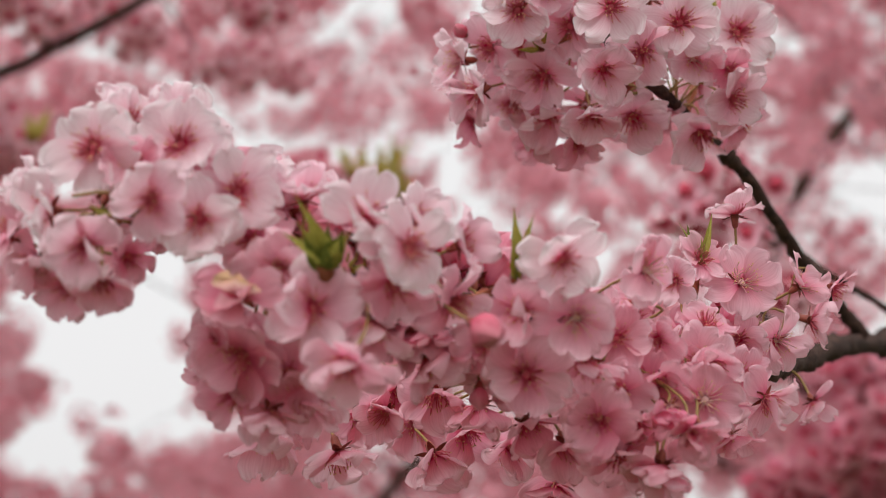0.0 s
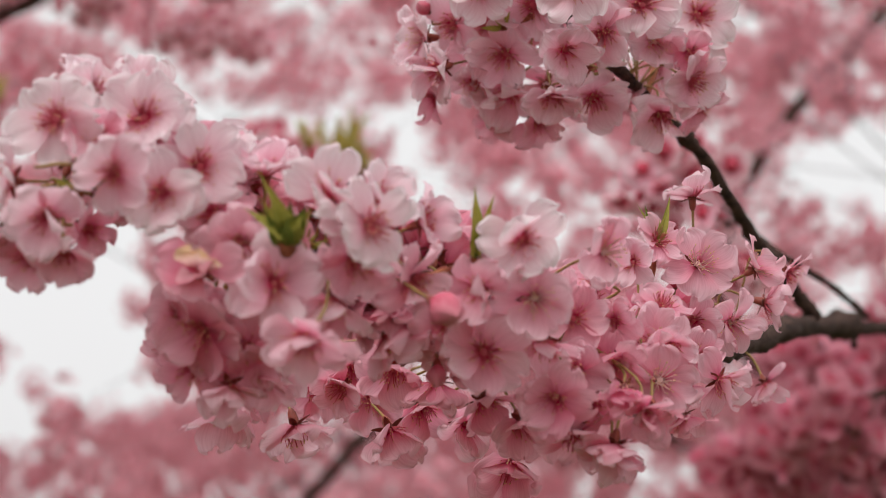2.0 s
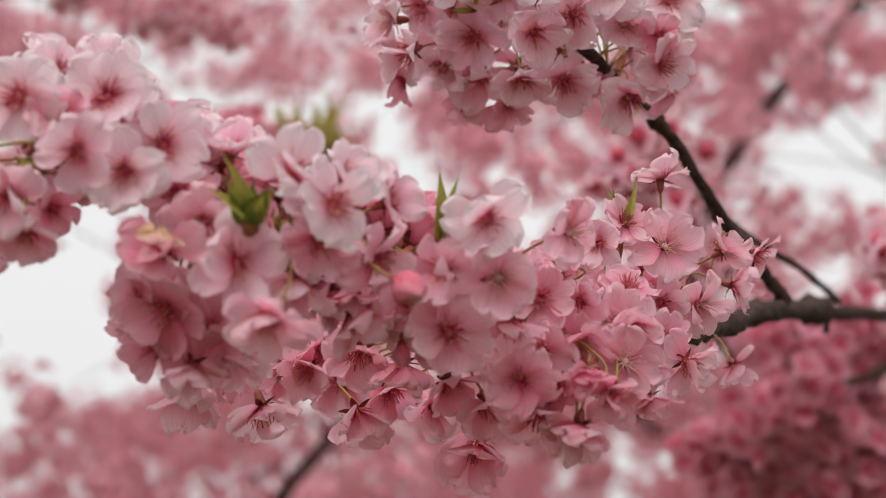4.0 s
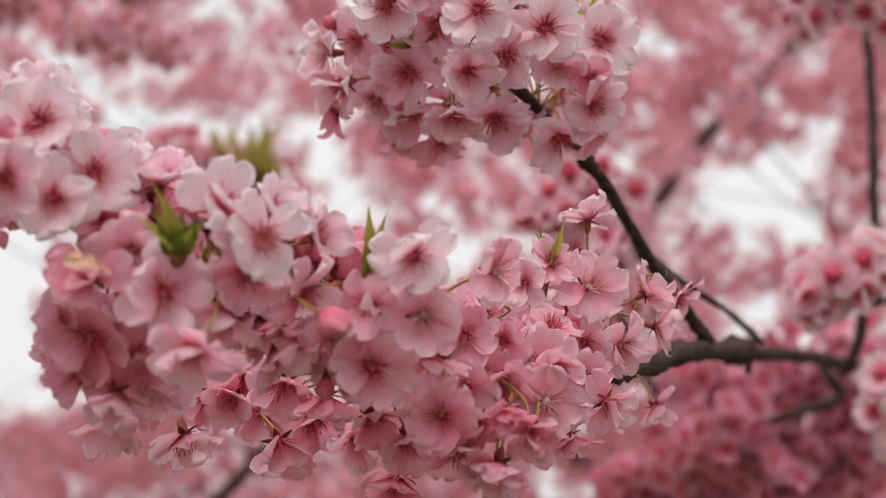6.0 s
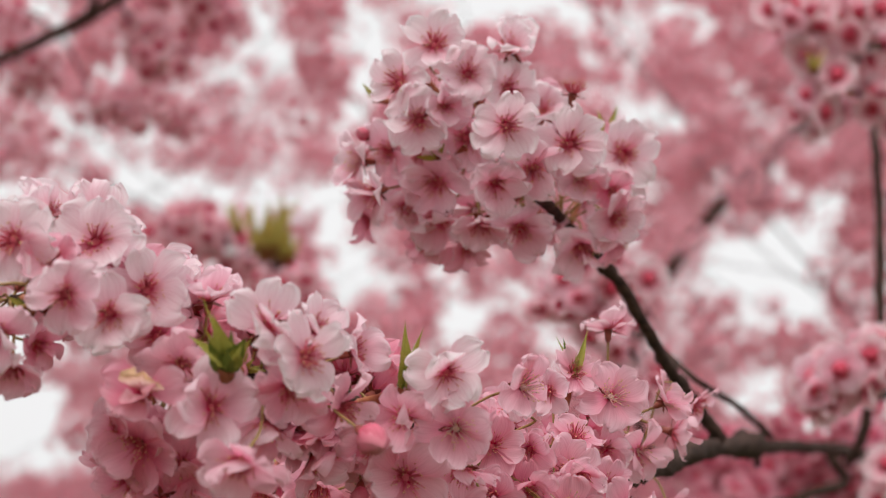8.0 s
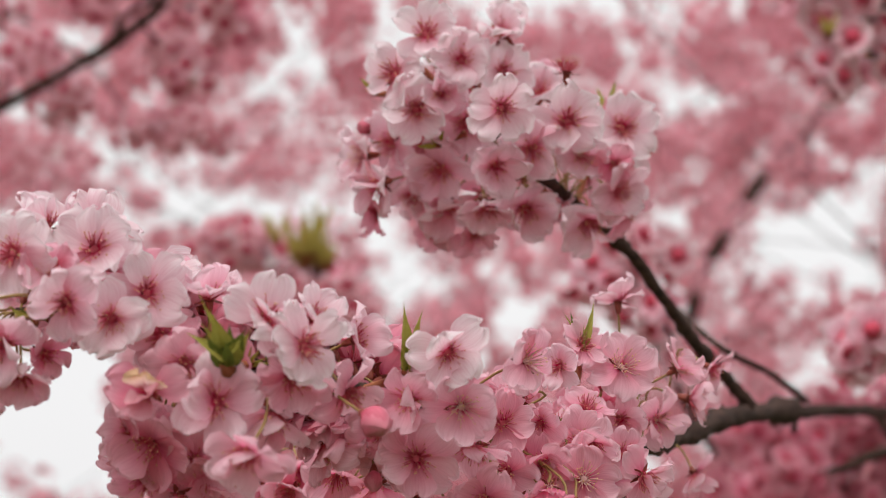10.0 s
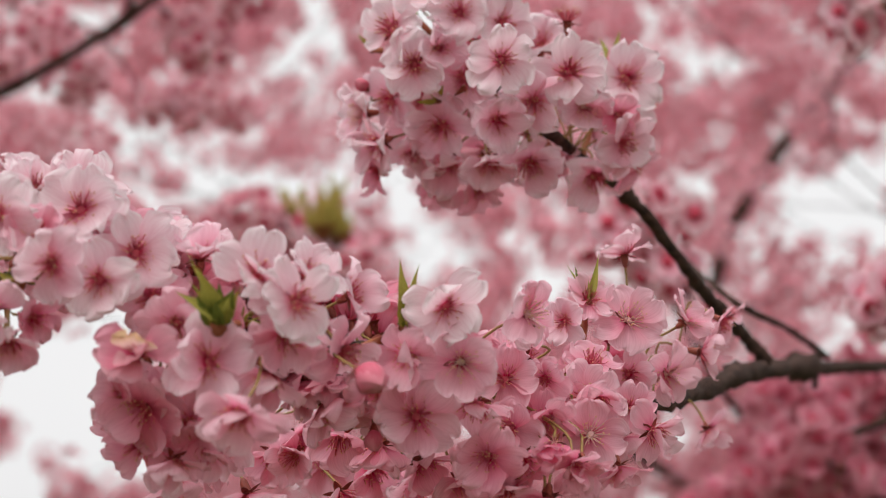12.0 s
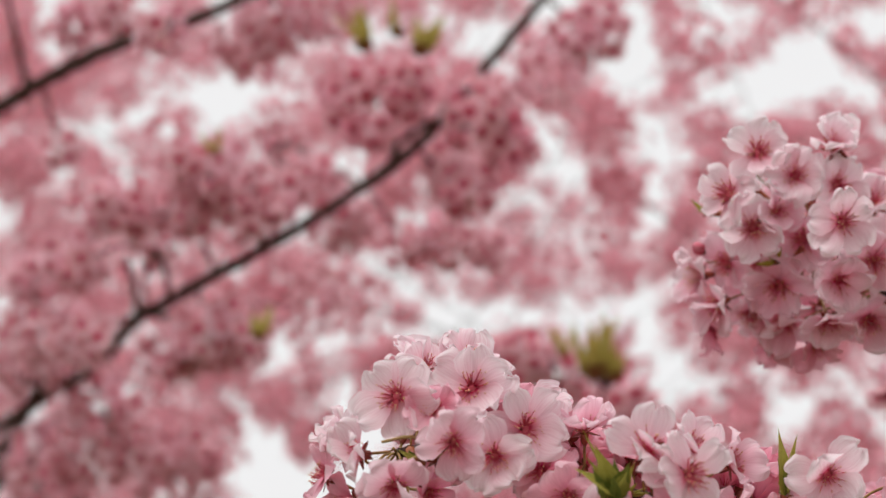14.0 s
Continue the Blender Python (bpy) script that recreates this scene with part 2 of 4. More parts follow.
def wood_tube(shape, points, r0, r1, rng, per=8, knobs=0.18, sides=9, thick=None):
    """Bark: a bent, uneven tube with swollen nodes. thick: the radius at each point, where it does not run evenly."""
    line = smooth_line(points, per)
    n = len(line)
    radii = np.linspace(r0, r1, n) if thick is None else np.interp(np.arange(n) / per, np.arange(len(thick)), thick)
    line = line + rng.normal(0, 1, line.shape) * radii[:, None] * 0.10
    radii = radii * (1 + knobs * rng.uniform(-0.6, 0.7, n))
    # swollen nodes where buds and spurs have sat, and a rough skin
    for at in rng.uniform(0, n, max(1, n // 14)):
        radii = radii * (1 + 1.6 * knobs * np.exp(-(((np.arange(n) - at) / 1.1) ** 2)))
    tube(shape, line, radii[:, None] * (1 + 0.5 * knobs * rng.normal(0, 1, (n, sides)).clip(-1.6, 1.6)), sides)
    return line


def wood_part(name, branch, *way, **more):
    """One piece of wood as a part of its branch; returns its middle line."""
    sh = Shape()
    line = wood_tube(sh, *way, **more)
    part(name, sh.mesh(name, [BARK]), branch)
    return line


def part(name, mesh, parent, m=None, label=""):
    ob = new(name, mesh)
    ob.parent = parent
    if m is not None:
        ob.matrix_basis = m
    if label:
        ob["label"] = label
    return ob


rng = np.random.default_rng(7)


def petal_mesh(tint):
    sh = Shape()
    nu, ns = 21, 13
    v, uv = petal_points(rng, nu, ns, ruffle=1.15)
    sh.add(v, grid_faces(nu, ns), uv)
    return sh.mesh("petal", [PETAL[tint]])


PETALS = {tint: [petal_mesh(tint) for _ in range(16)] for tint in "wpmdkb"}


def stamens_mesh(filament, anther, count, spread, reach):
    """A brush of thin filaments, each with its anther, round one pistil."""
    sh = Shape()
    for i in range(count):
        q = i * 2.399 + rng.uniform(-0.3, 0.3)
        tilt = radians(spread) * math.sqrt((i + 0.5) / count) * rng.uniform(0.75, 1.15)
        ln = reach * rng.uniform(0.7, 1.1)
        d = Vector((math.sin(tilt) * math.cos(q), math.sin(tilt) * math.sin(q), math.cos(tilt)))
        bow = Vector((math.cos(q), math.sin(q), 0)) * ln * rng.uniform(-0.05, 0.26)
        root = Vector((math.cos(q), math.sin(q), 0)) * 0.0012
        mid, tip = root + d * ln * 0.55 + bow, root + d * ln
        tube(sh, [root, mid, tip], [0.00027, 0.00023, 0.00018], 3, 0, False)
        e = rng.uniform(0.00030, 0.00046)
        side = d.orthogonal().normalized()
        other = d.cross(side)
        oct_ = [tip + d * e * 1.3, tip - d * e, tip + side * e, tip + other * e, tip - side * e, tip - other * e]
        sh.add([tuple(o) for o in oct_], [(0, 2, 3), (0, 3, 4), (0, 4, 5), (0, 5, 2), (1, 3, 2), (1, 4, 3), (1, 5, 4), (1, 2, 5)], None, 1)
    hub = [(0.0017 * math.cos(a), 0.0017 * math.sin(a), 0.0006) for a in np.linspace(0, 6.2832, 9)[:-1]]
    sh.add([(0, 0, 0.0015), *hub], [(0, 1 + a, 1 + (a + 1) % 8) for a in range(8)], None, 0)
    return sh.mesh("stamen_tuft", [filament, anther])


STAMENS = {"r": [stamens_mesh(RED_FILAMENT, RED_ANTHER, 40, 54, 0.0082) for _ in range(3)],
           "y": [stamens_mesh(PALE_FILAMENT, YELLOW_ANTHER, 32, 50, 0.0090) for _ in range(3)]}


def calyx_mesh():
    """The red-brown cup behind the petals, with five pointed sepals."""
    sh = Shape()
    tube(sh, [(0, 0, 0.0004), (0, 0, -0.002), (0, 0, -0.0055), (0, 0, -0.0072)], [0.0024, 0.0021, 0.0017, 0.0008], 8)
    for k in range(5):
        q = radians(72 * k + 36)
        c, s = math.cos(q), math.sin(q)
        rows = []
        for y, w, z in ((0.0018, 0.0014, -0.0004), (0.0040, 0.0014, -0.0010), (0.0060, 0.0008, -0.0014), (0.0075, 0.0001, -0.0014)):
            for e, lift in ((-1, 0.0), (0, -0.0003), (1, 0.0)):
                rows.append((c * y - s * w * e, s * y + c * w * e, z + lift))
        sh.add(rows, grid_faces(3, 4))
    return sh.mesh("calyx", [CALYX])


CALYX_MESH = calyx_mesh()


def face_matrix(n, spin=0.0):
    """Axes whose z points along n."""
    return Vector(n).to_track_quat("Z", "Y").to_matrix().to_4x4() @ Matrix.Rotation(spin, 4, "Z")


def facing(az, el):
    """A direction: az 0, el 0 looks back along -y; az turns to +x, el up."""
    a, e = radians(az), radians(el)
    return Vector((math.sin(a) * math.cos(e), -math.cos(a) * math.cos(e), math.sin(e)))


def nearest(line, p):
    return Vector(line[int(np.argmin(((line - np.array(p)) ** 2).sum(1)))])


def blossom(branch, place, across, n, tint, centre, line, tilt=None, petals=5):
    """One cherry blossom: calyx with five petals, stamens and its stalk down to the twig."""
    place = Vector(place)
    n = (Vector(n).normalized() + Vector(rng.normal(0, 0.06 if tint in "wp" else 0.20, 3))).normalized()
    m = Matrix.Translation(place) @ face_matrix(n, rng.uniform(0, 6.28)) @ Matrix.Scale(across / 0.0305, 4)
    fl = part("blossom", CALYX_MESH, branch, m)
    if tilt is None:
        tilt = rng.uniform(4, 24) if rng.random() < 0.74 else rng.uniform(24, 46)
    for k in range(petals):
        t = tilt + rng.normal(0, 14) + (rng.uniform(-40, 60) if rng.random() < 0.20 else 0)
        pm = (Matrix.Rotation(radians(72 * k + rng.normal(0, 7)), 4, "Z") @ Matrix.Translation((0, 0.0006, 0.0004 * (k % 2)))
              @ Matrix.Rotation(radians(t), 4, "X") @ Matrix.Rotation(radians(rng.normal(12, 11)), 4, "Y")
              @ Matrix.Diagonal((rng.uniform(0.86, 1.10), rng.uniform(0.86, 1.06), 1, 1)))
        kind = "b" if tint == "b" and k < 1 else ("d" if tint == "b" else tint)
        part("petal", PETALS[kind][rng.integers(16)], fl, pm, "withered yellow-brown petal" if kind == "b" else "")
    part("stamen_tuft", STAMENS[centre][rng.integers(3)], fl, Matrix.Rotation(rng.uniform(0, 6.28), 4, "Z"))
    # stalk, from the calyx back to the twig
    back = place - n * 0.0068 * across / 0.0305
    foot = nearest(line, back - n * 0.006)
    gap = (foot - back).length
    mid = back - n * min(0.016, gap * 0.5)
    pts = smooth_line([back, mid, (mid + foot) / 2 + Vector((0, 0, 0.002)), foot], 3)
    sh = Shape()
    inv = m.inverted()
    k = 0.0305 / across
    tube(sh, [inv @ Vector(p) for p in pts], np.linspace(0.00075, 0.00060, len(pts)) * k, 5)
    part("stalk", sh.mesh("stalk", [STALK]), fl)
    return fl


def bud_mesh():
    """A closed bud: overlapping rolled petals on a small calyx."""
    sh = Shape()
    for layer, (r, h) in enumerate(((0.0052, 0.0125), (0.0048, 0.0130))):
        nu, ns = 21, 9
        q, s = np.meshgrid(np.linspace(0, 2 * np.pi, nu), np.linspace(0, 1, ns))
        rad = r * np.sin(np.pi * np.minimum(0.9999, 0.10 + 0.90 * s)) ** 0.7 * (1 + 0.05 * np.sin(5 * q + 6 * s + layer) + 0.30 * ((q / 6.283 * 3 + 0.55 * s + 0.4 * layer) % 1.0 - 0.5))
        v = np.stack([rad * np.cos(q), rad * np.sin(q), h * s], -1).reshape(-1, 3)
        sh.add(v, grid_faces(nu, ns), np.stack([q / 6.283, 0.15 + 0.8 * s], -1).reshape(-1, 2))
    tube(sh, [(0, 0, 0.003), (0, 0, 0.0005), (0, 0, -0.004), (0, 0, -0.006)], [0.0038, 0.0030, 0.0018, 0.0008], 8, 1)
    return sh.mesh("bud", [BUD, CALYX])


BUD_MESH = bud_mesh()


def bud(branch, place, n, size, line):
    place, n = Vector(place), Vector(n).normalized()
    m = Matrix.Translation(place) @ face_matrix(n, rng.uniform(0, 6)) @ Matrix.Scale(size, 4)
    ob = part("bud", BUD_MESH, branch, m, "closed deep pink bud")
    back = place - n * 0.0055 * size
    foot = nearest(line, back)
    sh = Shape()
    inv = m.inverted()
    pts = smooth_line([back, back - n * 0.008, foot], 3)
    tube(sh, [inv @ Vector(p) for p in pts], [0.0007 / size] * len(pts), 5)
    part("stalk", sh.mesh("stalk", [STALK]), ob)


def leaf_mesh(width, curl, skin=LEAF, slim_tip=False):
    """A young pointed leaf, folded along its midrib; some draw out into a long slim tip."""
    sh = Shape()
    nu, ns = 7, 12
    u, s = np.meshgrid(np.linspace(-1, 1, nu), np.linspace(0, 1, ns))
    w = width * np.sin(np.pi * s**0.75) ** 0.9 * (1 - 0.35 * s) + 0.012
    if slim_tip:
        w = width * (0.10 + 1.1 * np.sin(np.pi * np.minimum(1, s * 0.96 + 0.04) ** 0.62) ** 1.25 * (1 - 0.45 * s)) * (1 - s**6)
    x = w * u * 0.5 * (1 + 0.06 * np.sin(s * 40))
    z = w * np.abs(u) * 0.32 + curl * s**2
    sh.add(np.stack([x, s, z], -1).reshape(-1, 3), grid_faces(nu, ns), np.stack([u, s], -1).reshape(-1, 2))
    return sh.mesh("leaf", [skin])


LEAVES = [leaf_mesh(0.22, 0.16), leaf_mesh(0.17, -0.14), leaf_mesh(0.28, 0.26)]
SPRAY_LEAVES = [leaf_mesh(0.20, 0.16, slim_tip=True), leaf_mesh(0.19, -0.14, DARK_LEAF, True), leaf_mesh(0.22, 0.24, slim_tip=True), leaf_mesh(0.20, -0.18, slim_tip=True), leaf_mesh(0.20, 0.10, DARK_LEAF, True)]
FAR_LEAVES = [leaf_mesh(0.34, 0.16, OLIVE_LEAF), leaf_mesh(0.28, -0.14, OLIVE_LEAF), leaf_mesh(0.42, 0.26, OLIVE_LEAF)]


def scale_mesh():
    sh = Shape()
    nu, ns = 5, 6
    u, s = np.meshgrid(np.linspace(-1, 1, nu), np.linspace(0, 1, ns))
    w = 0.5 * np.sin(np.pi * (0.15 + 0.8 * s))
    sh.add(np.stack([w * u, s, 0.3 * u**2 * w], -1).reshape(-1, 3), grid_faces(nu, ns))
    return sh.mesh("bud_scale", [BRONZE])


SCALE_MESH = scale_mesh()


def leaf_tuft(branch, base, lean, length, count, spread, line=None, kinds=LEAVES):
    """A tuft of unfolding leaves out of bronze bud scales."""
    base, axis = Vector(base), Vector(lean).normalized()
    if line is not None:
        sh = Shape()
        tube(sh, [nearest(line, base), (nearest(line, base) + base) / 2 + axis * 0.002, base + axis * 0.002], [0.0026, 0.0022, 0.0018], 7)
        part("spur", sh.mesh("spur", [BRONZE]), branch)
    for k in range(count):
        q = k * 2.4 + rng.uniform(-0.4, 0.4)
        side = axis.orthogonal().normalized()
        other = axis.cross(side)
        d = axis + (side * math.cos(q) + other * math.sin(q)) * math.tan(radians(spread)) * rng.uniform(0.5, 1.1)
        ln = length * rng.uniform(0.65, 1.08)
        m = Matrix.Translation(base) @ d.to_track_quat("Y", "Z").to_matrix().to_4x4() @ Matrix.Rotation(rng.uniform(0, 6), 4, "Y") @ Matrix.Scale(ln, 4)
        part("leaf", kinds[rng.integers(3)], branch, m)
    for k in range(4):
        q = k * 1.57
        side = axis.orthogonal().normalized()
        other = axis.cross(side)
        d = axis + (side * math.cos(q) + other * math.sin(q)) * 0.8
        m = Matrix.Translation(base - axis * 0.002) @ d.to_track_quat("Y", "Z").to_matrix().to_4x4() @ Matrix.Scale(length * 0.32, 4)
        part("bud_scale", SCALE_MESH, branch, m)


def leaf_spray(branch, base, leaves, line):
    """Unfolding leaves from one bud, each by the offset of its tip and its width in millimetres, with scales round the foot."""
    base = Vector(base)
    sh = Shape()
    tube(sh, [nearest(line, base), (nearest(line, base) + base) / 2, base + Vector((0, 0, 0.002))], [0.0026, 0.0024, 0.0022], 7)
    part("spur", sh.mesh("spur", [BRONZE]), branch)
    for i, (dx, dy, dz, wide, lift) in enumerate(leaves):
        tip = Vector((dx, dy, dz)) / 1000
        turn = tip.to_track_quat("Y", "Z").to_matrix().to_4x4()
        face = turn.to_3x3().inverted() @ Vector((0.15, -1, -0.1))
        spin = Matrix.Rotation(math.atan2(face.x, face.z) + rng.uniform(-1.1, 1.1), 4, "Y")
        ln = tip.length
        foot = base + Vector((rng.uniform(-1.5, 1.5), rng.uniform(-1.5, 1.5), lift)) / 1000
        m = Matrix.Translation(foot) @ turn @ spin @ Matrix.Diagonal((wide / 1000 / 0.17, ln, ln * 0.8, 1))
        part("leaf", SPRAY_LEAVES[i % 5], branch, m)
    for k in range(5):
        q = k * 1.26
        d = Vector((math.cos(q) * 0.7, math.sin(q) * 0.7, 0.9))
        m = Matrix.Translation(base - Vector((0, 0, 0.004))) @ d.to_track_quat("Y", "Z").to_matrix().to_4x4() @ Matrix.Scale(rng.uniform(0.0055, 0.0075), 4)
        part("bud_scale", SCALE_MESH, branch, m)


# ---- ground and trunks ----
def ground():
    sh = Shape()
    n = 41
    g = np.linspace(-1, 1, n)
    g = np.sign(g) * np.abs(g) ** 3 * 600
    x, y = np.meshgrid(g, g)
    z = 0.05 * np.sin(x * 0.7) * np.cos(y * 0.5) - 0.05
    sh.add(np.stack([x, y, z], -1).reshape(-1, 3), grid_faces(n, n))
    return tagged(new("ground", sh.mesh("ground", [GRASS])), "flat mown grass under the cherry trees", "ground", kind="structure")


ground()


def cherry_trunk(points, r0, r1, label):
    tree = new("cherry_tree")
    tree.location = points[0]
    sh = Shape()
    loc = [tuple(np.array(p) - np.array(points[0])) for p in points]
    wood_tube(sh, loc, r0, r1, rng, 8, 0.06, 16)
    part("trunk", sh.mesh("trunk", [BARK]), tree)
    tagged(tree, label, "tree")
    return tree


cherry_trunk([(2.6, 3.9, -0.08), (2.55, 3.9, 1.0), (2.7, 4.0, 2.0), (2.6, 4.2, 3.2), (2.3, 4.6, 4.6)], 0.16, 0.06, "dark-barked cherry trunk standing in grass")
cherry_trunk([(-3.4, 5.2, -0.08), (-3.35, 5.2, 1.2), (-3.2, 5.2, 2.4), (-3.0, 5.3, 3.4), (-2.4, 5.6, 5.0)], 0.17, 0.06, "old cherry trunk with dark bark in grass")
cherry_trunk([(0.6, 9.5, -0.08), (0.55, 9.5, 0.25), (0.6, 9.5, 0.6), (0.62, 9.5, 0.9)], 0.15, 0.10, "low forked cherry trunk in grass")

# ---- the near branch ----
MAIN = [(2.62, 4, 2.05), (1.75, 3.55, 2), (1.05, 2.65, 1.95), (0.57, 1.77, 1.871), (0.376, 1.405, 1.823), (0.276, 1.177, 1.788), (0.22, 1.05, 1.758), (0.173, 0.952, 1.736), (0.123, 0.877, 1.732), (0.064, 0.815, 1.734), (0.022, 0.782, 1.743), (-0.016, 0.76, 1.751), (-0.05, 0.759, 1.758), (-0.086, 0.765, 1.777), (-0.115, 0.758, 1.784), (-0.145, 0.749, 1.779)]
NEAR = new("cherry_branch")
main_line = wood_part("bough", NEAR, MAIN, 0, 0, rng, 16, 0.30, 12,
                      thick=(0.030, 0.022, 0.012, 0.0058, 0.0056, 0.0058, 0.0048, 0.0042, 0.0040, 0.0040, 0.0038, 0.0036, 0.0034, 0.0032, 0.0030, 0.0026))
wood_part("twig", NEAR, [(0.388, 1.422, 1.834), (0.342, 1.348, 1.846), (0.289, 1.262, 1.850), (0.273, 1.33, 1.887), (0.272, 1.42, 1.924)], 0.0027, 0.0020, rng, 8, 0.2, 8)
wood_part("twig", NEAR, [(0.544, 1.705, 1.852), (0.553, 1.675, 1.890), (0.560, 1.657, 1.982), (0.567, 1.672, 2.102), (0.588, 1.75, 2.219), (0.612, 1.827, 2.386)], 0.0056, 0.0046, rng, 8, 0.15, 8)
for stub in [[(0.376, 1.404, 1.825), (0.371, 1.396, 1.813), (0.367, 1.388, 1.805)], [(0.381, 1.422, 1.835), (0.376, 1.415, 1.821), (0.375, 1.416, 1.815)]]:
    wood_part("stub", NEAR, stub, 0.0032, 0.0022, rng, 3, 0.3, 7)
tagged(NEAR, "cherry branch crowded with open pale pink blossoms and young leaves", "branch")

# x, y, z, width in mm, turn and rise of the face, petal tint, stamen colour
# Besides real variety, tints carry light: whiter at the top, deeper below for shade.
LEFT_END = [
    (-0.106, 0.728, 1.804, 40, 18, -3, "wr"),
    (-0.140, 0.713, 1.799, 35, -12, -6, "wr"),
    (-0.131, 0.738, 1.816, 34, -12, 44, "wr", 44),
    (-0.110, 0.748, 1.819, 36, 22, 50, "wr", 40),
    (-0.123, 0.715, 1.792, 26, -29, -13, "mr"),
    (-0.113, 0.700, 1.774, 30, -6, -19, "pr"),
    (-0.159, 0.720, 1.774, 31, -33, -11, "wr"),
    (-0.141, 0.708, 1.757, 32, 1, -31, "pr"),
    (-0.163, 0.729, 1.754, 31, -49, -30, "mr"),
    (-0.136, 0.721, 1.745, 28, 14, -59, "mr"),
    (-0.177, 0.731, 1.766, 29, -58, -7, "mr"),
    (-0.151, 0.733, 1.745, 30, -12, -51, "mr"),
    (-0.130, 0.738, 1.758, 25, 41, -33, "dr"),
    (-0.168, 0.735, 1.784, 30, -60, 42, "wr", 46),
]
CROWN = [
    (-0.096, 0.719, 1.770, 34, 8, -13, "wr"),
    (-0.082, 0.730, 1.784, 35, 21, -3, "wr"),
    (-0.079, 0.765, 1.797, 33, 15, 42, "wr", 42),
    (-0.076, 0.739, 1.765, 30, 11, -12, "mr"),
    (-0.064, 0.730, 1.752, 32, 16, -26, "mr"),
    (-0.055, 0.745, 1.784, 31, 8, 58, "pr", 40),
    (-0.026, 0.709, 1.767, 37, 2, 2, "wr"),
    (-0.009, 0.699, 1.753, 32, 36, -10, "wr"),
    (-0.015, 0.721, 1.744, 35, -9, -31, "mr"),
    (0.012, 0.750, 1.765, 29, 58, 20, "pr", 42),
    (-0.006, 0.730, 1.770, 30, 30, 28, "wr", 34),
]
MIDDLE = [
    (-0.048, 0.709, 1.730, 36, -1, -5, "pr"),
    (-0.077, 0.707, 1.735, 32, -26, -20, "br"),
    (-0.023, 0.726, 1.727, 34, 3, -56, "mr"),
    (-0.032, 0.690, 1.706, 34, 4, -52, "mr"),
    (-0.002, 0.774, 1.720, 37, 27, -60, "mr"),
    (0.009, 0.740, 1.739, 32, 41, -44, "mr"),
    (0.038, 0.750, 1.737, 31, -13, -10, "mr"),
    (0.056, 0.745, 1.758, 35, 1, 0, "wr"),
    (0.041, 0.766, 1.711, 36, 2, -18, "mr"),
    (0.062, 0.750, 1.733, 33, 6, -5, "my"),
    (0.069, 0.778, 1.718, 31, -5, -39, "mr"),
    (-0.045, 0.751, 1.757, 27, -18, -21, "dr"),
    (0.024, 0.769, 1.727, 30, -24, -39, "dr"),
]
# deeper tints here, in UNDERSIDE and RIGHT_END put the branch's own shade into petals
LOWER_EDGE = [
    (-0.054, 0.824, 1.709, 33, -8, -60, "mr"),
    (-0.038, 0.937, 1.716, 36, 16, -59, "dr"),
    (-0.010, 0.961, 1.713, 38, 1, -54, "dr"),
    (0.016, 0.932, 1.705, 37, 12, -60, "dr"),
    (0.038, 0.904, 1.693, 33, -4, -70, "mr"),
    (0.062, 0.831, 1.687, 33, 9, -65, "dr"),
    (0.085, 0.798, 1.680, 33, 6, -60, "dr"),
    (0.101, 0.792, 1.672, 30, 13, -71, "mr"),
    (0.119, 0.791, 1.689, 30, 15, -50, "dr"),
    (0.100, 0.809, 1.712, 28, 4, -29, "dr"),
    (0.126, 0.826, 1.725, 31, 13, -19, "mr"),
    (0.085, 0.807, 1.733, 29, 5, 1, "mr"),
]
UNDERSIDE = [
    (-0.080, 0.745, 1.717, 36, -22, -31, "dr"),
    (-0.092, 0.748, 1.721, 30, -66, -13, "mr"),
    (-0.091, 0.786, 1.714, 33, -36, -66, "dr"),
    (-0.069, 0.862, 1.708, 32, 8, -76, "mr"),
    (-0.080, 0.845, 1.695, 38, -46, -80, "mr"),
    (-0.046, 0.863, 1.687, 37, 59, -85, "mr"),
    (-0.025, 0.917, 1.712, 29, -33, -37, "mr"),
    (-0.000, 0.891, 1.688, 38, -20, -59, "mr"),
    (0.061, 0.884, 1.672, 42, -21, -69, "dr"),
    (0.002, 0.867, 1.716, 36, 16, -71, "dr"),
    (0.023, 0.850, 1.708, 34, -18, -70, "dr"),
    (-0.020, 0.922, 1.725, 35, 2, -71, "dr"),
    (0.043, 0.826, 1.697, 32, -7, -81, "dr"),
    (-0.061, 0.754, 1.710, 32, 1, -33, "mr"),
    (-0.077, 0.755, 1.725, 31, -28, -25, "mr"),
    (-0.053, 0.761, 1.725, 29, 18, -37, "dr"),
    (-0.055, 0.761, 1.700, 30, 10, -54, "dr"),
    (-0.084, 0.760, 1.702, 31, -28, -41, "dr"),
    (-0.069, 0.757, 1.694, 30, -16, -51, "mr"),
]
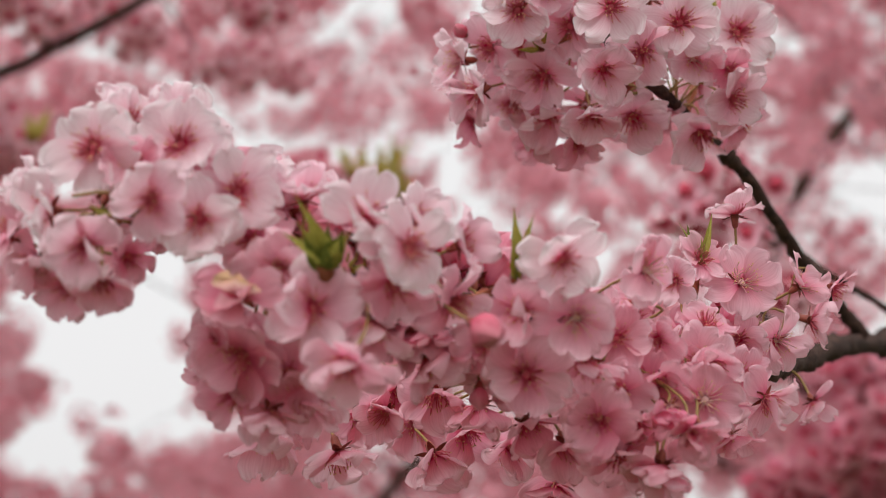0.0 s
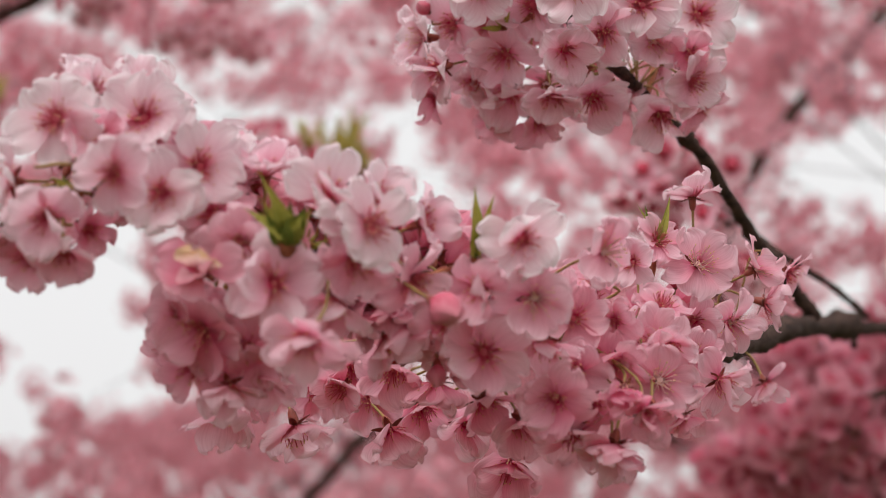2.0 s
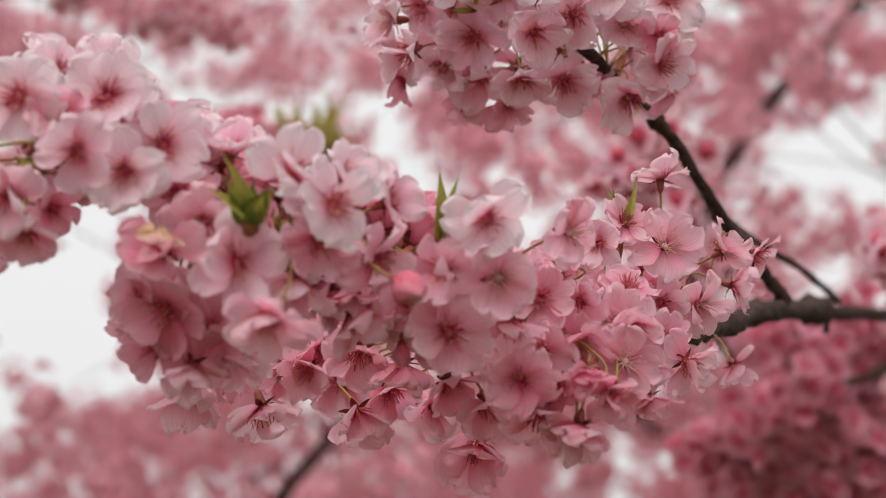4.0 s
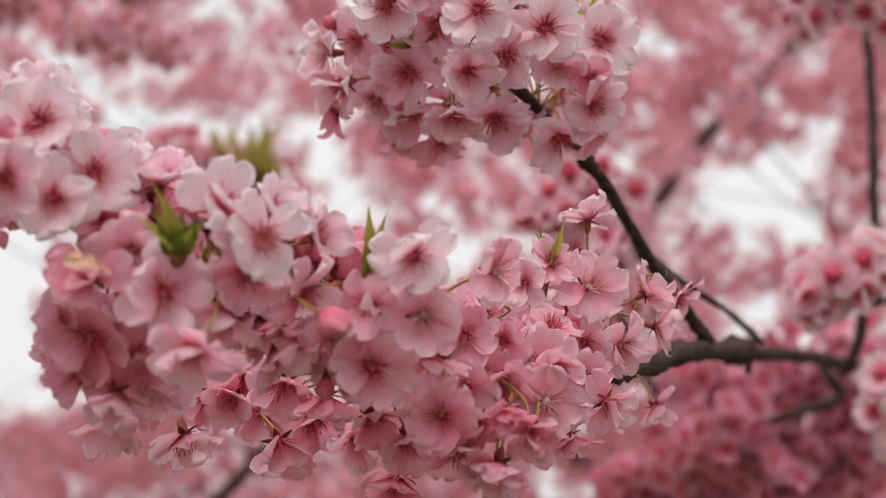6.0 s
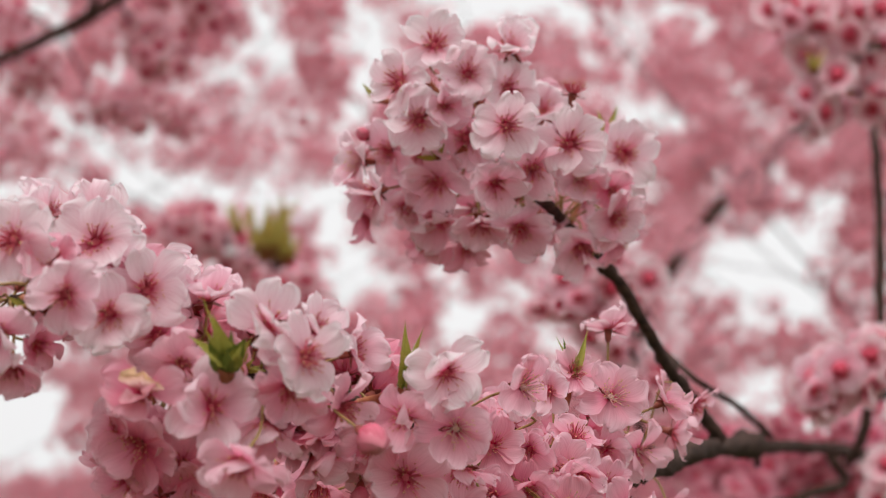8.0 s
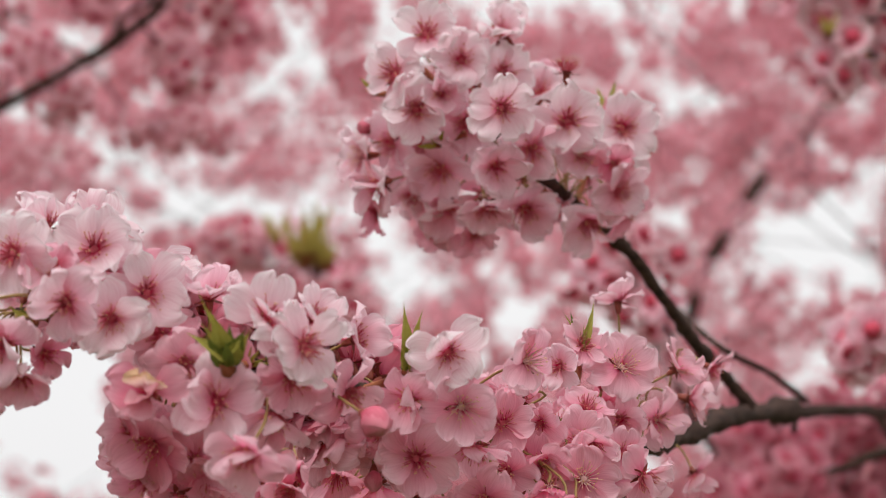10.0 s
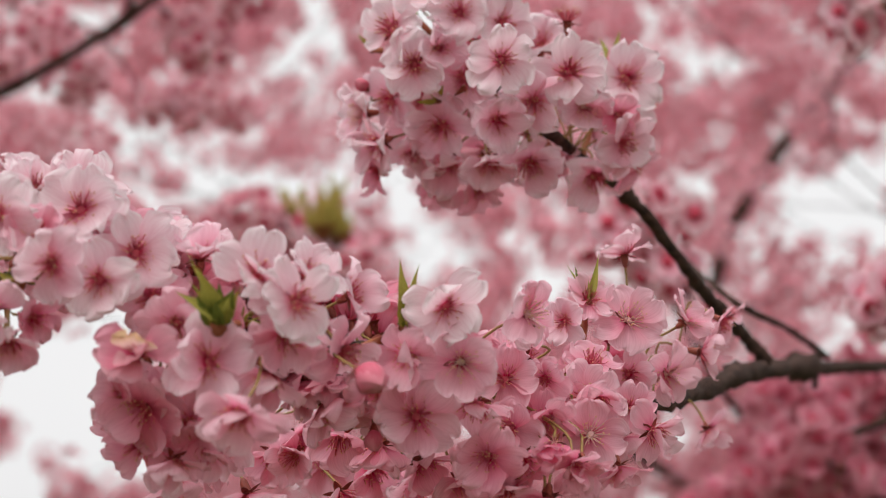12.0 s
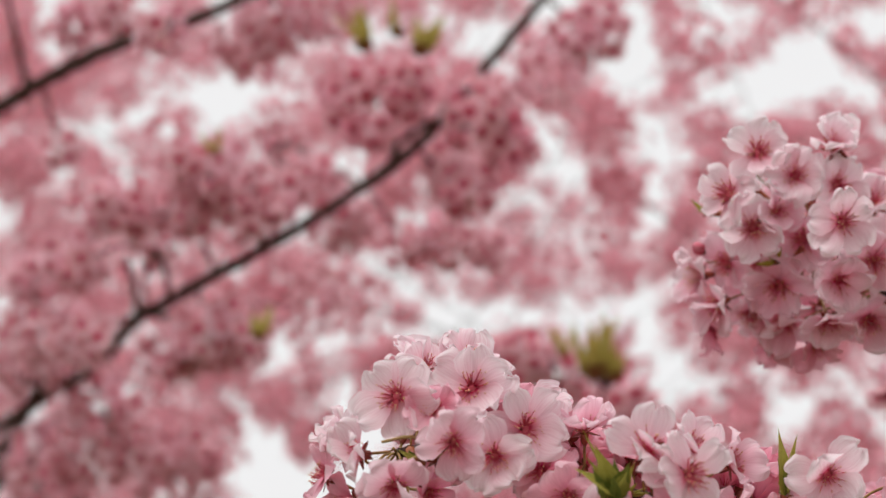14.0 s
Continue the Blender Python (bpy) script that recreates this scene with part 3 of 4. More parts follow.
RIGHT_FACE = [
    (0.074, 0.781, 1.693, 34, -0, -22, "dr"),
    (0.094, 0.768, 1.757, 32, 38, -1, "my"),
    (0.120, 0.860, 1.770, 24, -27, -6, "pr"),
    (0.154, 0.870, 1.771, 34, 6, 5, "my"),
    (0.105, 0.815, 1.734, 24, -16, -9, "mr"),
    (0.179, 0.920, 1.750, 33, 24, -29, "my"),
    (0.188, 0.895, 1.774, 28, 54, 6, "my"),
    (0.203, 0.945, 1.765, 33, 66, -2, "mr"),
    (0.131, 0.838, 1.744, 26, 10, 31, "mr"),
    (0.155, 0.892, 1.746, 25, -9, -29, "mr"),
    (0.131, 0.820, 1.724, 28, 3, -39, "mr"),
    (0.095, 0.812, 1.752, 24, -33, 20, "mr"),
    (0.133, 0.866, 1.782, 25, 8, 50, "mr"),
]
RIGHT_END = [
    (0.125, 0.810, 1.705, 31, 25, -16, "my"),
    (0.161, 0.856, 1.711, 30, 43, -31, "mr"),
    (0.107, 0.805, 1.713, 26, -28, -38, "dr"),
    (0.213, 0.995, 1.727, 25, 56, -67, "mr"),
    (0.114, 0.781, 1.688, 23, -7, -48, "dr"),
    (0.102, 0.791, 1.674, 29, 35, -79, "dr"),
    (0.142, 0.849, 1.693, 27, 51, -67, "dr"),
    (0.090, 0.790, 1.692, 30, 7, -43, "dr"),
    (0.161, 0.924, 1.818, 30, -1, 82, "pr", 14),
    (0.218, 0.952, 1.784, 27, 77, -1, "mr"),
    (0.087, 0.804, 1.708, 27, -16, -28, "mr"),
    (0.152, 0.866, 1.724, 25, 12, -7, "mr"),
    (0.116, 0.827, 1.723, 25, 3, 2, "mr"),
]

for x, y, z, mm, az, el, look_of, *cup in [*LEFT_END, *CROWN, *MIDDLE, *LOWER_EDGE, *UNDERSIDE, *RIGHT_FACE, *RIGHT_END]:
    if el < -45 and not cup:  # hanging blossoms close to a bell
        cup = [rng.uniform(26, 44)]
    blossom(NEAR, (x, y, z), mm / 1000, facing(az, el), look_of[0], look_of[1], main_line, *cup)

# blossoms behind these, all round the wood
near_part = main_line[main_line[:, 1] < 0.93]
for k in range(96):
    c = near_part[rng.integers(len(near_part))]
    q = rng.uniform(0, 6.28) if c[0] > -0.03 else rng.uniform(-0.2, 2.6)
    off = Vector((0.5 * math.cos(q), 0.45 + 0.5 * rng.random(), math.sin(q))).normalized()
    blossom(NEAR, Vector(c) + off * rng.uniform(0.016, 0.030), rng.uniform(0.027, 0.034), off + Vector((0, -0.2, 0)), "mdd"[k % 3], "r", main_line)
blossom(NEAR, (0.105, 0.782, 1.698), 0.024, (0, -0.87, -0.5), "k", "y", main_line, 66)
bud(NEAR, (0.019, 0.704, 1.722), (0.45, -0.78, -0.42), 1.30, main_line)
bud(NEAR, (0.145, 0.885, 1.763), (0, -0.87, 0.5), 0.6, main_line)
bud(NEAR, (0.021, 0.78, 1.706), (0, -0.5, -0.87), 0.85, main_line)
leaf_spray(NEAR, (-0.042, 0.699, 1.743), [(-17, -5, 29, 3.2, 4), (1, -7, 17, 6.5, 2), (-9, -6, 23, 6.5, 3), (-17, -8, 13, 5.5, 3), (9, -7, 15, 9, 2), (-4, -9, 15, 5, 2), (-8, -9, 12, 6, 1), (4, -9, 13, 5, 1), (11, -4, 12, 7, 3), (-1, -10, 10, 4.4, 1), (-12, -3, 19, 4.4, 3)], main_line)
leaf_spray(NEAR, (0.038, 0.751, 1.748), [(-5, -2, 32, 7, 2), (3, -4, 13, 9, 0), (4, -2, 29, 6, 3), (-2, -3, 19, 8, 1), (6, -3, 12, 8, 0), (1, -1, 20, 8, 1), (-3, -4, 11, 7, 0)], main_line)
leaf_spray(NEAR, (0.133, 0.867, 1.780), [(-12, -3, 15, 3, 6), (-5, -2, 19, 4.6, 2), (-3, -4, 13, 5, 0), (8, -2, 26, 3.6, 1), (3, -1, 15, 5, 0)], main_line)
leaf_spray(NEAR, (-0.131, 0.714, 1.768), [(-9, -5, 5, 3, 0), (-10, -5, -1, 3, 0), (-3, -5, -8, 4, 0), (2, -5, -10, 4, 0), (-4, -4, 6, 3, 0)], main_line)
leaf_tuft(NEAR, (-0.037, 0.745, 1.753), (0.6, -0.5, 0.2), 0.014, 4, 40, main_line)
# bare reddish stalks at the tip, where blossoms have parted
for foot, bend, tip in (((-0.120, 0.724, 1.776), (-0.133, 0.710, 1.779), (-0.147, 0.708, 1.777)), ((-0.121, 0.722, 1.772), (-0.130, 0.709, 1.770), (-0.140, 0.706, 1.763))):
    sh = Shape()
    tube(sh, smooth_line([foot, bend, tip], 4), np.linspace(0.0010, 0.0007, 9), 6)
    part("stalk", sh.mesh("stalk", [STALK]), NEAR)

# ---- the upper twig with its round cluster ----
UPPER = new("cherry_twig")
TWIG = [(0.294, 1.21, 1.799), (0.275, 1.191, 1.816), (0.24, 1.145, 1.841), (0.198, 1.086, 1.879), (0.177, 1.063, 1.892), (0.138, 0.989, 1.901), (0.118, 0.957, 1.907), (0.099, 0.944, 1.921), (0.087, 0.969, 1.947), (0.071, 0.987, 1.959)]
twig_line = wood_part("twig", UPPER, TWIG, 0.0046, 0.0030, rng, 10, 0.2, 9)
tagged(UPPER, "dark twig ending in a round cluster of pink cherry blossoms", "branch")
CLUSTER_TOP = [
    (0.053, 0.930, 1.983, 37, 3, 10, "wr"),
    (0.074, 0.934, 1.968, 38, -5, -1, "wr"),
    (0.100, 0.933, 1.984, 38, 6, 22, "wr"),
    (0.099, 0.943, 1.964, 33, 24, -15, "wr"),
    (0.035, 0.938, 1.961, 36, -32, 11, "wr"),
    (0.047, 0.938, 1.939, 37, -8, -18, "wr"),
    (0.061, 0.936, 1.948, 30, 18, -26, "pr"),
    (0.077, 0.950, 1.934, 37, -4, -22, "pr"),
    (0.096, 0.911, 1.931, 36, 9, -11, "wr"),
    (0.136, 0.932, 1.929, 40, -3, -7, "wr"),
    (0.124, 0.968, 1.958, 36, -0, 25, "wr"),
]
CLUSTER_MIDDLE = [
    (0.115, 0.934, 1.914, 37, -17, -41, "pr"),
    (0.146, 0.953, 1.915, 34, 15, -34, "py"),
    (0.174, 0.972, 1.937, 40, 16, -4, "wr"),
    (0.093, 0.933, 1.903, 35, 7, -35, "pr"),
    (0.063, 0.968, 1.911, 38, -26, -45, "pr"),
    (0.033, 0.972, 1.929, 35, -51, -24, "pr"),
    (0.017, 0.982, 1.924, 36, -80, -7, "py"),
    (0.026, 0.973, 1.903, 36, -58, -32, "pr"),
    (0.168, 0.960, 1.895, 35, 52, -38, "pr"),
    (0.188, 0.988, 1.931, 34, 65, -3, "wr"),
    (0.166, 0.952, 1.909, 25, 26, -33, "dr"),
    (0.052, 0.967, 1.928, 35, -19, -32, "pr"),
]
CLUSTER_LOW = [
    (0.065, 0.991, 1.896, 41, -20, -59, "pr"),
    (0.089, 0.968, 1.887, 33, -1, -64, "pr"),
    (0.114, 0.976, 1.889, 39, 9, -53, "pr"),
    (0.153, 0.982, 1.881, 41, 16, -63, "pr"),
    (0.046, 0.990, 1.902, 36, -55, -62, "pr"),
    (0.084, 0.995, 1.879, 32, -4, -89, "dr"),
    (0.175, 0.991, 1.888, 33, 58, -68, "dr"),
    (0.062, 1.010, 1.883, 31, -79, -88, "dr"),
    (0.023, 0.995, 1.892, 29, -75, -49, "dr"),
]
for x, y, z, mm, az, el, look_of in [*CLUSTER_TOP, *CLUSTER_MIDDLE, *CLUSTER_LOW]:
    blossom(UPPER, (x, y, z), mm / 1000, facing(az, el), look_of[0], look_of[1], twig_line)
heart = Vector((0.103, 0.986, 1.939))
for k in range(30):
    d = Vector((rng.normal(), abs(rng.normal()) * 0.9 + 0.1, rng.normal())).normalized()
    blossom(UPPER, heart + Vector((d.x * 0.062, d.y * 0.045, d.z * 0.046)), rng.uniform(0.028, 0.033), d, "pmd"[k % 3], "r", twig_line)
leaf_tuft(UPPER, (0.171, 1.007, 1.959), (0.1, 0, 1), 0.02, 3, 26, twig_line)
leaf_tuft(UPPER, (0.06, 0.954, 1.921), (-0.2, -0.6, 0.2), 0.015, 3, 40, twig_line)
leaf_tuft(UPPER, (0.023, 0.986, 1.965), (-0.6, -0.4, 0.2), 0.014, 2, 30, twig_line)
leaf_tuft(UPPER, (0.049, 0.972, 1.979), (-0.1, -0.5, 0.6), 0.016, 2, 30, twig_line)
blossom(UPPER, (0.137, 0.931, 1.96), 0.034, (0.09, -0.33, 0.94), "p", "r", twig_line, petals=0)
bud(UPPER, (0.018, 0.971, 1.936), (-0.6, -0.72, 0.34), 0.75, twig_line)
bud(UPPER, (0.17, 0.975, 1.918), (0.32, -0.88, -0.34), 0.9, twig_line)

# ---- blossom clusters farther off ----
def small_blossom(shape, m, nu, ns, ruffle=0.7, loose=12, heart=0.0064):
    """A whole blossom in few faces: five petals and the dark heart."""
    tilt = rng.uniform(8, 36)
    for k in range(5):
        v, uv = petal_points(rng, nu, ns, ruffle=ruffle)
        pm = m @ np.array(Matrix.Rotation(radians(72 * k), 4, "Z") @ Matrix.Rotation(radians(tilt + rng.normal(0, loose)), 4, "X"))
        shape.add(v @ pm[:3, :3].T + pm[:3, 3], grid_faces(nu, ns), uv, 0)
    r, top = heart, heart * 1.2
    ring = [(r * math.cos(a), r * math.sin(a), 0.0035) for a in np.linspace(0, 6.28, 6)[:-1]]
    pts = np.array([(0, 0, top), *ring, (0, 0, -0.007)]) @ m[:3, :3].T + m[:3, 3]
    fs = [(0, 1 + a, 1 + (a + 1) % 5) for a in range(5)] + [(6, 1 + (a + 1) % 5, 1 + a) for a in range(5)]
    shape.add(pts, fs, None, 1)


def one_blossom_mesh(tint, **more):
    sh = Shape()
    small_blossom(sh, np.eye(4), 5, 5, **more)
    return sh.mesh("blossom", [PETAL[tint], HEART_RED])


SMALL_BLOSSOMS = [one_blossom_mesh(t) for t in "hghhpghm"]
ROSY_BLOSSOMS = [one_blossom_mesh(t, loose=12, heart=0.0066) for t in "gdgmgdgg"]
# blossoms of the sagging branch, their shade painted in by the e tint
SHADE_TINT_BLOSSOMS = [one_blossom_mesh(t, loose=20, heart=0.0044) for t in "eeeedeee"]


def spread(count, radius, squash=0.85, depth=(0.62, 1.1)):
    """Places and faces of blossoms on a loose ball."""
    for i in range(count):
        h = 1 - 2 * (i + 0.5) / count
        q = i * 2.39996 + rng.uniform(-0.5, 0.5)
        rr = math.sqrt(max(0, 1 - h * h))
        d = Vector((rr * math.cos(q), rr * math.sin(q), h))
        n = (d + Vector(rng.normal(0, 0.45, 3)) + Vector((0, 0, -0.15))).normalized()
        yield Vector((d.x, d.y, d.z * squash)) * radius * rng.uniform(*depth), n


def far_cluster_data(count, radius):
    """A ball of blossoms that are only a few specks wide: one bent face a petal and a dark heart."""
    sh = Shape()
    for p, n in spread(count, radius, 0.9, (0.35, 1.1)):
        m = np.array(Matrix.Translation(p) @ face_matrix(n, rng.uniform(0, 6)))
        tilt = rng.uniform(8, 36)
        for k in range(5):
            w, e = rng.uniform(0.0072, 0.0092), rng.uniform(0.0155, 0.018)
            leaf = np.array([(0, 0.001, 0), (w, 0.010, 0.0012), (w * 0.55, e, 0.0006), (-w * 0.55, e, 0.0006), (-w, 0.010, 0.0012)])
            pm = m @ np.array(Matrix.Rotation(radians(72 * k), 4, "Z") @ Matrix.Rotation(radians(tilt + rng.normal(0, 8)), 4, "X"))
            sh.add(leaf @ pm[:3, :3].T + pm[:3, 3], [(0, 1, 2, 3, 4)], [(0.5, 0), (1, 0.6), (0.75, 1), (0.25, 1), (0, 0.6)], 0)
        ring = [(0.0055 * math.cos(a), 0.0055 * math.sin(a), 0.0035) for a in np.linspace(0, 6.28, 6)[:-1]]
        sh.add(np.array([(0, 0, 0.0062), *ring]) @ m[:3, :3].T + m[:3, 3], [(0, 1 + a, 1 + (a + 1) % 5) for a in range(5)], None, 1)
    return np.concatenate(sh.v), sh.f, np.concatenate(sh.uv), np.array(sh.mat)


FAR_CLUSTERS = [far_cluster_data(c, 0.066) for c in (27, 24, 29, 26)]
FAR_CLUSTERS = [(v, np.concatenate([np.array(f, dtype=np.int32) for f in fs]), np.array([len(f) for f in fs], dtype=np.int32), uv, mat)
                for v, fs, uv, mat in FAR_CLUSTERS]


def joined_clusters(name, spots):
    """Many far clusters as one mesh."""
    vs, ls, cs, us, ms, base = [], [], [], [], [], 0
    for x, y, z, r in spots:
        v, loops, counts, uv, mat = FAR_CLUSTERS[rng.integers(len(FAR_CLUSTERS))]
        turn = np.array(Euler(rng.uniform(0, 6.28, 3).tolist()).to_matrix())
        vs.append(v @ turn.T * (r / 0.075) + (x, y, z))
        ls.append(loops + base)
        cs.append(counts)
        us.append(uv[loops])
        ms.append(mat)
        base += len(v)
    v, loops, counts = np.concatenate(vs), np.concatenate(ls), np.concatenate(cs)
    me = bpy.data.meshes.new(name)
    me.vertices.add(len(v))
    me.vertices.foreach_set("co", v.astype(np.float32).ravel())
    me.loops.add(len(loops))
    me.loops.foreach_set("vertex_index", loops.astype(np.int32))
    me.polygons.add(len(counts))
    me.polygons.foreach_set("loop_start", np.r_[0, np.cumsum(counts)[:-1]].astype(np.int32))
    me.polygons.foreach_set("material_index", np.concatenate(ms).astype(np.int32))
    me.polygons.foreach_set("use_smooth", np.ones(len(counts), dtype=bool))
    layer = me.uv_layers.new(name="UVMap")
    layer.data.foreach_set("uv", np.concatenate(us).astype(np.float32).ravel())
    me.materials.append(PETAL["f"])
    me.materials.append(HEART_RED)
    me.update(calc_edges=True)
    me.validate()
    return me


def grow(line, spots):
    """Twigs that lead from the branch to its clusters, each from the nearest wood or cluster that is there already."""
    nodes = [Vector(p) for p in line]
    ways = []
    for s in sorted(spots, key=lambda s: ((line - np.array(s[:3])) ** 2).sum(1).min()):
        c = Vector(s[:3])
        foot = min(nodes, key=lambda p: (p - c).length_squared)
        gap = (foot - c).length
        if 0.02 < gap < 0.34:
            bow = (foot + c) / 2 + Vector(rng.normal(0, 0.08, 3)) * gap
            ways.append([foot, bow, c])
        nodes.append(c)
    return ways


def far_branch(name, label, trunk_point, points, clusters, r0, r1, near, leaves=(), twigs=(), kinds=SMALL_BLOSSOMS):
    """A branch with its twigs and the clusters on them. clusters: place and radius in metres. near: whether single blossoms can be told apart."""
    br = new(name)
    line = wood_part("bough", br, [trunk_point, *points], 0, 0, rng, 8, 0.10, 8, thick=[r0] + list(np.linspace(r1 * 1.5, r1, len(points))))
    for tw in twigs:
        wood_part("twig", br, tw, r1 * 0.7, r1 * 0.5, rng, 5, 0.2, 6)
    ways = grow(line, clusters)
    if near:
        for way in ways:
            wood_part("twig", br, way, 0.0035, 0.0024, rng, 4, 0.15, 5)
        for x, y, z, r in clusters:
            sh = Shape()
            count = int(min(22, max(7, 17 * (r / 0.060) ** 2)))
            m = Matrix.Translation((x, y, z)) @ Euler((rng.uniform(-0.5, 0.5), rng.uniform(-0.5, 0.5), rng.uniform(0, 6.28))).to_matrix().to_4x4()
            spots = list(spread(count, r * 0.82, 0.88, (0.74, 1.1))) + list(spread(max(2, count // 3), r * 0.45, 0.9, (0.8, 1.1)))
            tube(sh, [(0, 0, -r * 0.5), (0.002, 0.001, 0), (0, 0, r * 0.4)], [0.0022, 0.0019, 0.0012], 5)
            ball = part("umbel", sh.mesh("umbel", [STALK]), br, m)
            # the open faces turn down and out to the light before the tree
            out = m.to_3x3().inverted() @ Vector((0.1, -0.75, -0.25))
            for p, n in spots:
                n = (n + out).normalized()
                part("blossom", kinds[rng.integers(len(kinds))], ball, Matrix.Translation(p) @ face_matrix(n, rng.uniform(0, 6)) @ Matrix.Scale(rng.uniform(1.08, 1.32), 4))
    else:
        sh = Shape()
        for way in ways:
            tube(sh, smooth_line(way, 3), np.linspace(r1 * 0.5, r1 * 0.3, 7), 4)
        tagged(part("twig_mass", sh.mesh("twig_mass", [BARK]), br), kind="stuff")
        tagged(part("blossom_mass", joined_clusters("blossom_mass", clusters), br), "countless small pink blossoms", kind="stuff")
    for x, y, z, ln in leaves:
        leaf_tuft(br, (x, y, z), (rng.uniform(-0.3, 0.3), -0.5, 1), ln, 4, 25, kinds=FAR_LEAVES)
    tagged(br, label, "branch", "blossoming branches behind")
    return br


far_branch("cherry_branch", "slim dark cherry branch with round pink blossom clusters and small leaves", (-2.9, 5.2, 2.3), [(-1.188, 3.21, 2.369), (-0.882, 2.794, 2.404), (-0.784, 2.706, 2.424), (-0.628, 2.652, 2.478), (-0.393, 2.599, 2.592), (-0.277, 2.579, 2.695), (-0.135, 2.548, 2.839), (-0.082, 2.536, 2.894)],
    [(-0.061, 2.560, 2.784, 0.066), (-0.729, 2.594, 2.622, 0.051), (-0.664, 2.599, 2.599, 0.070), (-0.615, 2.611, 2.541, 0.063), (-0.740, 2.658, 2.560, 0.067), (-0.836, 2.656, 2.571, 0.067), (-0.883, 2.608, 2.559, 0.051), (-0.831, 2.764, 2.544, 0.044), (-0.542, 2.740, 2.631, 0.050), (-0.498, 2.740, 2.552, 0.064), (-0.642, 3.507, 2.657, 0.099), (-0.703, 2.652, 2.348, 0.070), (-0.648, 2.656, 2.331, 0.048), (-0.761, 2.657, 2.324, 0.057), (-0.911, 2.652, 2.351, 0.061), (-1.064, 2.842, 2.417, 0.075), (-0.957, 2.722, 2.500, 0.062), (-1.060, 2.822, 2.515, 0.056), (-0.149, 3.136, 2.959, 0.085), (-0.357, 3.105, 2.622, 0.060), (-0.432, 3.107, 2.616, 0.050), (-0.290, 3.206, 2.631, 0.059), (-0.643, 2.967, 2.792, 0.050)],
    0.020, 0.0075, True, [(-0.383, 2.279, 2.660, 0.070), (-0.301, 2.282, 2.648, 0.075), (-0.333, 2.276, 2.677, 0.060), (-0.562, 2.365, 2.259, 0.050), (-0.612, 2.308, 2.525, 0.040)], [[(-0.85, 2.752, 2.407), (-0.799, 2.549, 2.402), (-0.8, 2.5, 2.439)], [(-0.784, 2.706, 2.433), (-0.748, 2.543, 2.429), (-0.755, 2.498, 2.449)], [(-0.82, 2.731, 2.409), (-0.743, 2.697, 2.381), (-0.69, 2.695, 2.387)]])
far_branch("cherry_branch", "side twig with full balls of rosy cherry blossom", (-0.393, 2.599, 2.592), [(-0.365, 2.53, 2.612), (-0.31, 2.49, 2.622), (-0.25, 2.47, 2.60)],
    [(-0.397, 2.447, 2.643, 0.083), (-0.439, 2.440, 2.676, 0.050), (-0.342, 2.441, 2.669, 0.054), (-0.223, 2.453, 2.613, 0.068), (-0.257, 2.496, 2.507, 0.055), (-0.188, 2.482, 2.571, 0.046), (-0.298, 2.560, 2.560, 0.050)], 0.006, 0.0040, True, kinds=ROSY_BLOSSOMS)
far_branch("cherry_branch", "thick dark cherry branch with pale pink blossom clusters", (-3.1, 5.2, 2.9), [(-1.372, 3.011, 2.827), (-1.129, 2.805, 2.834), (-0.996, 2.746, 2.871), (-0.872, 2.691, 2.888), (-0.704, 2.682, 2.932), (-0.521, 2.664, 3.015)],
    [(-0.977, 2.729, 2.949, 0.047), (-0.884, 2.727, 2.957, 0.052), (-0.762, 2.548, 2.841, 0.048), (-0.657, 2.742, 2.890, 0.070), (-0.595, 2.734, 2.925, 0.066), (-0.600, 3.103, 3.114, 0.075), (-1.001, 2.775, 2.732, 0.038)], 0.024, 0.0095, True, (), [[(-1.067, 2.769, 2.858), (-1.075, 2.735, 2.921), (-1.075, 2.669, 2.99)]])
far_branch("cherry_branch", "low bare-stemmed cherry branch under blossom clusters", (-3.3, 5.2, 1.6), [(-1.442, 3.362, 2.136), (-1.223, 3.13, 2.267), (-1.176, 3.116, 2.332), (-1.13, 3.104, 2.387), (-1.08, 3.099, 2.411)],
    [(-1.058, 3.129, 2.269, 0.092), (-0.971, 3.132, 2.254, 0.092), (-1.157, 3.135, 2.243, 0.092), (-0.898, 3.146, 2.188, 0.092), (-1.085, 3.098, 2.416, 0.071), (-1.012, 3.117, 2.329, 0.081), (-1.195, 3.097, 2.422, 0.081), (-0.852, 3.134, 2.248, 0.061), (-1.127, 3.148, 2.179, 0.092)], 0.026, 0.010, True, (), [[(-1.13, 3.104, 2.387), (-1.162, 3.095, 2.431), (-1.173, 3.084, 2.484)]])
far_branch("cherry_branch", "short cherry spray with fresh green leaves", (0.9, 4.6, 1.9), [(0.093, 3.149, 2.175), (-0.033, 2.536, 2.175), (-0.096, 2.478, 2.207), (-0.187, 2.472, 2.235)],
    [(-0.129, 2.476, 2.216, 0.049), (-0.187, 2.472, 2.235, 0.053), (-0.048, 2.485, 2.173, 0.049), (-0.098, 2.487, 2.166, 0.049), (-0.237, 2.477, 2.212, 0.041), (-0.016, 2.494, 2.131, 0.049)], 0.018, 0.006, True, [(-0.077, 2.334, 2.165, 0.100), (-0.050, 2.335, 2.160, 0.070), (-0.119, 2.327, 2.197, 0.045)])
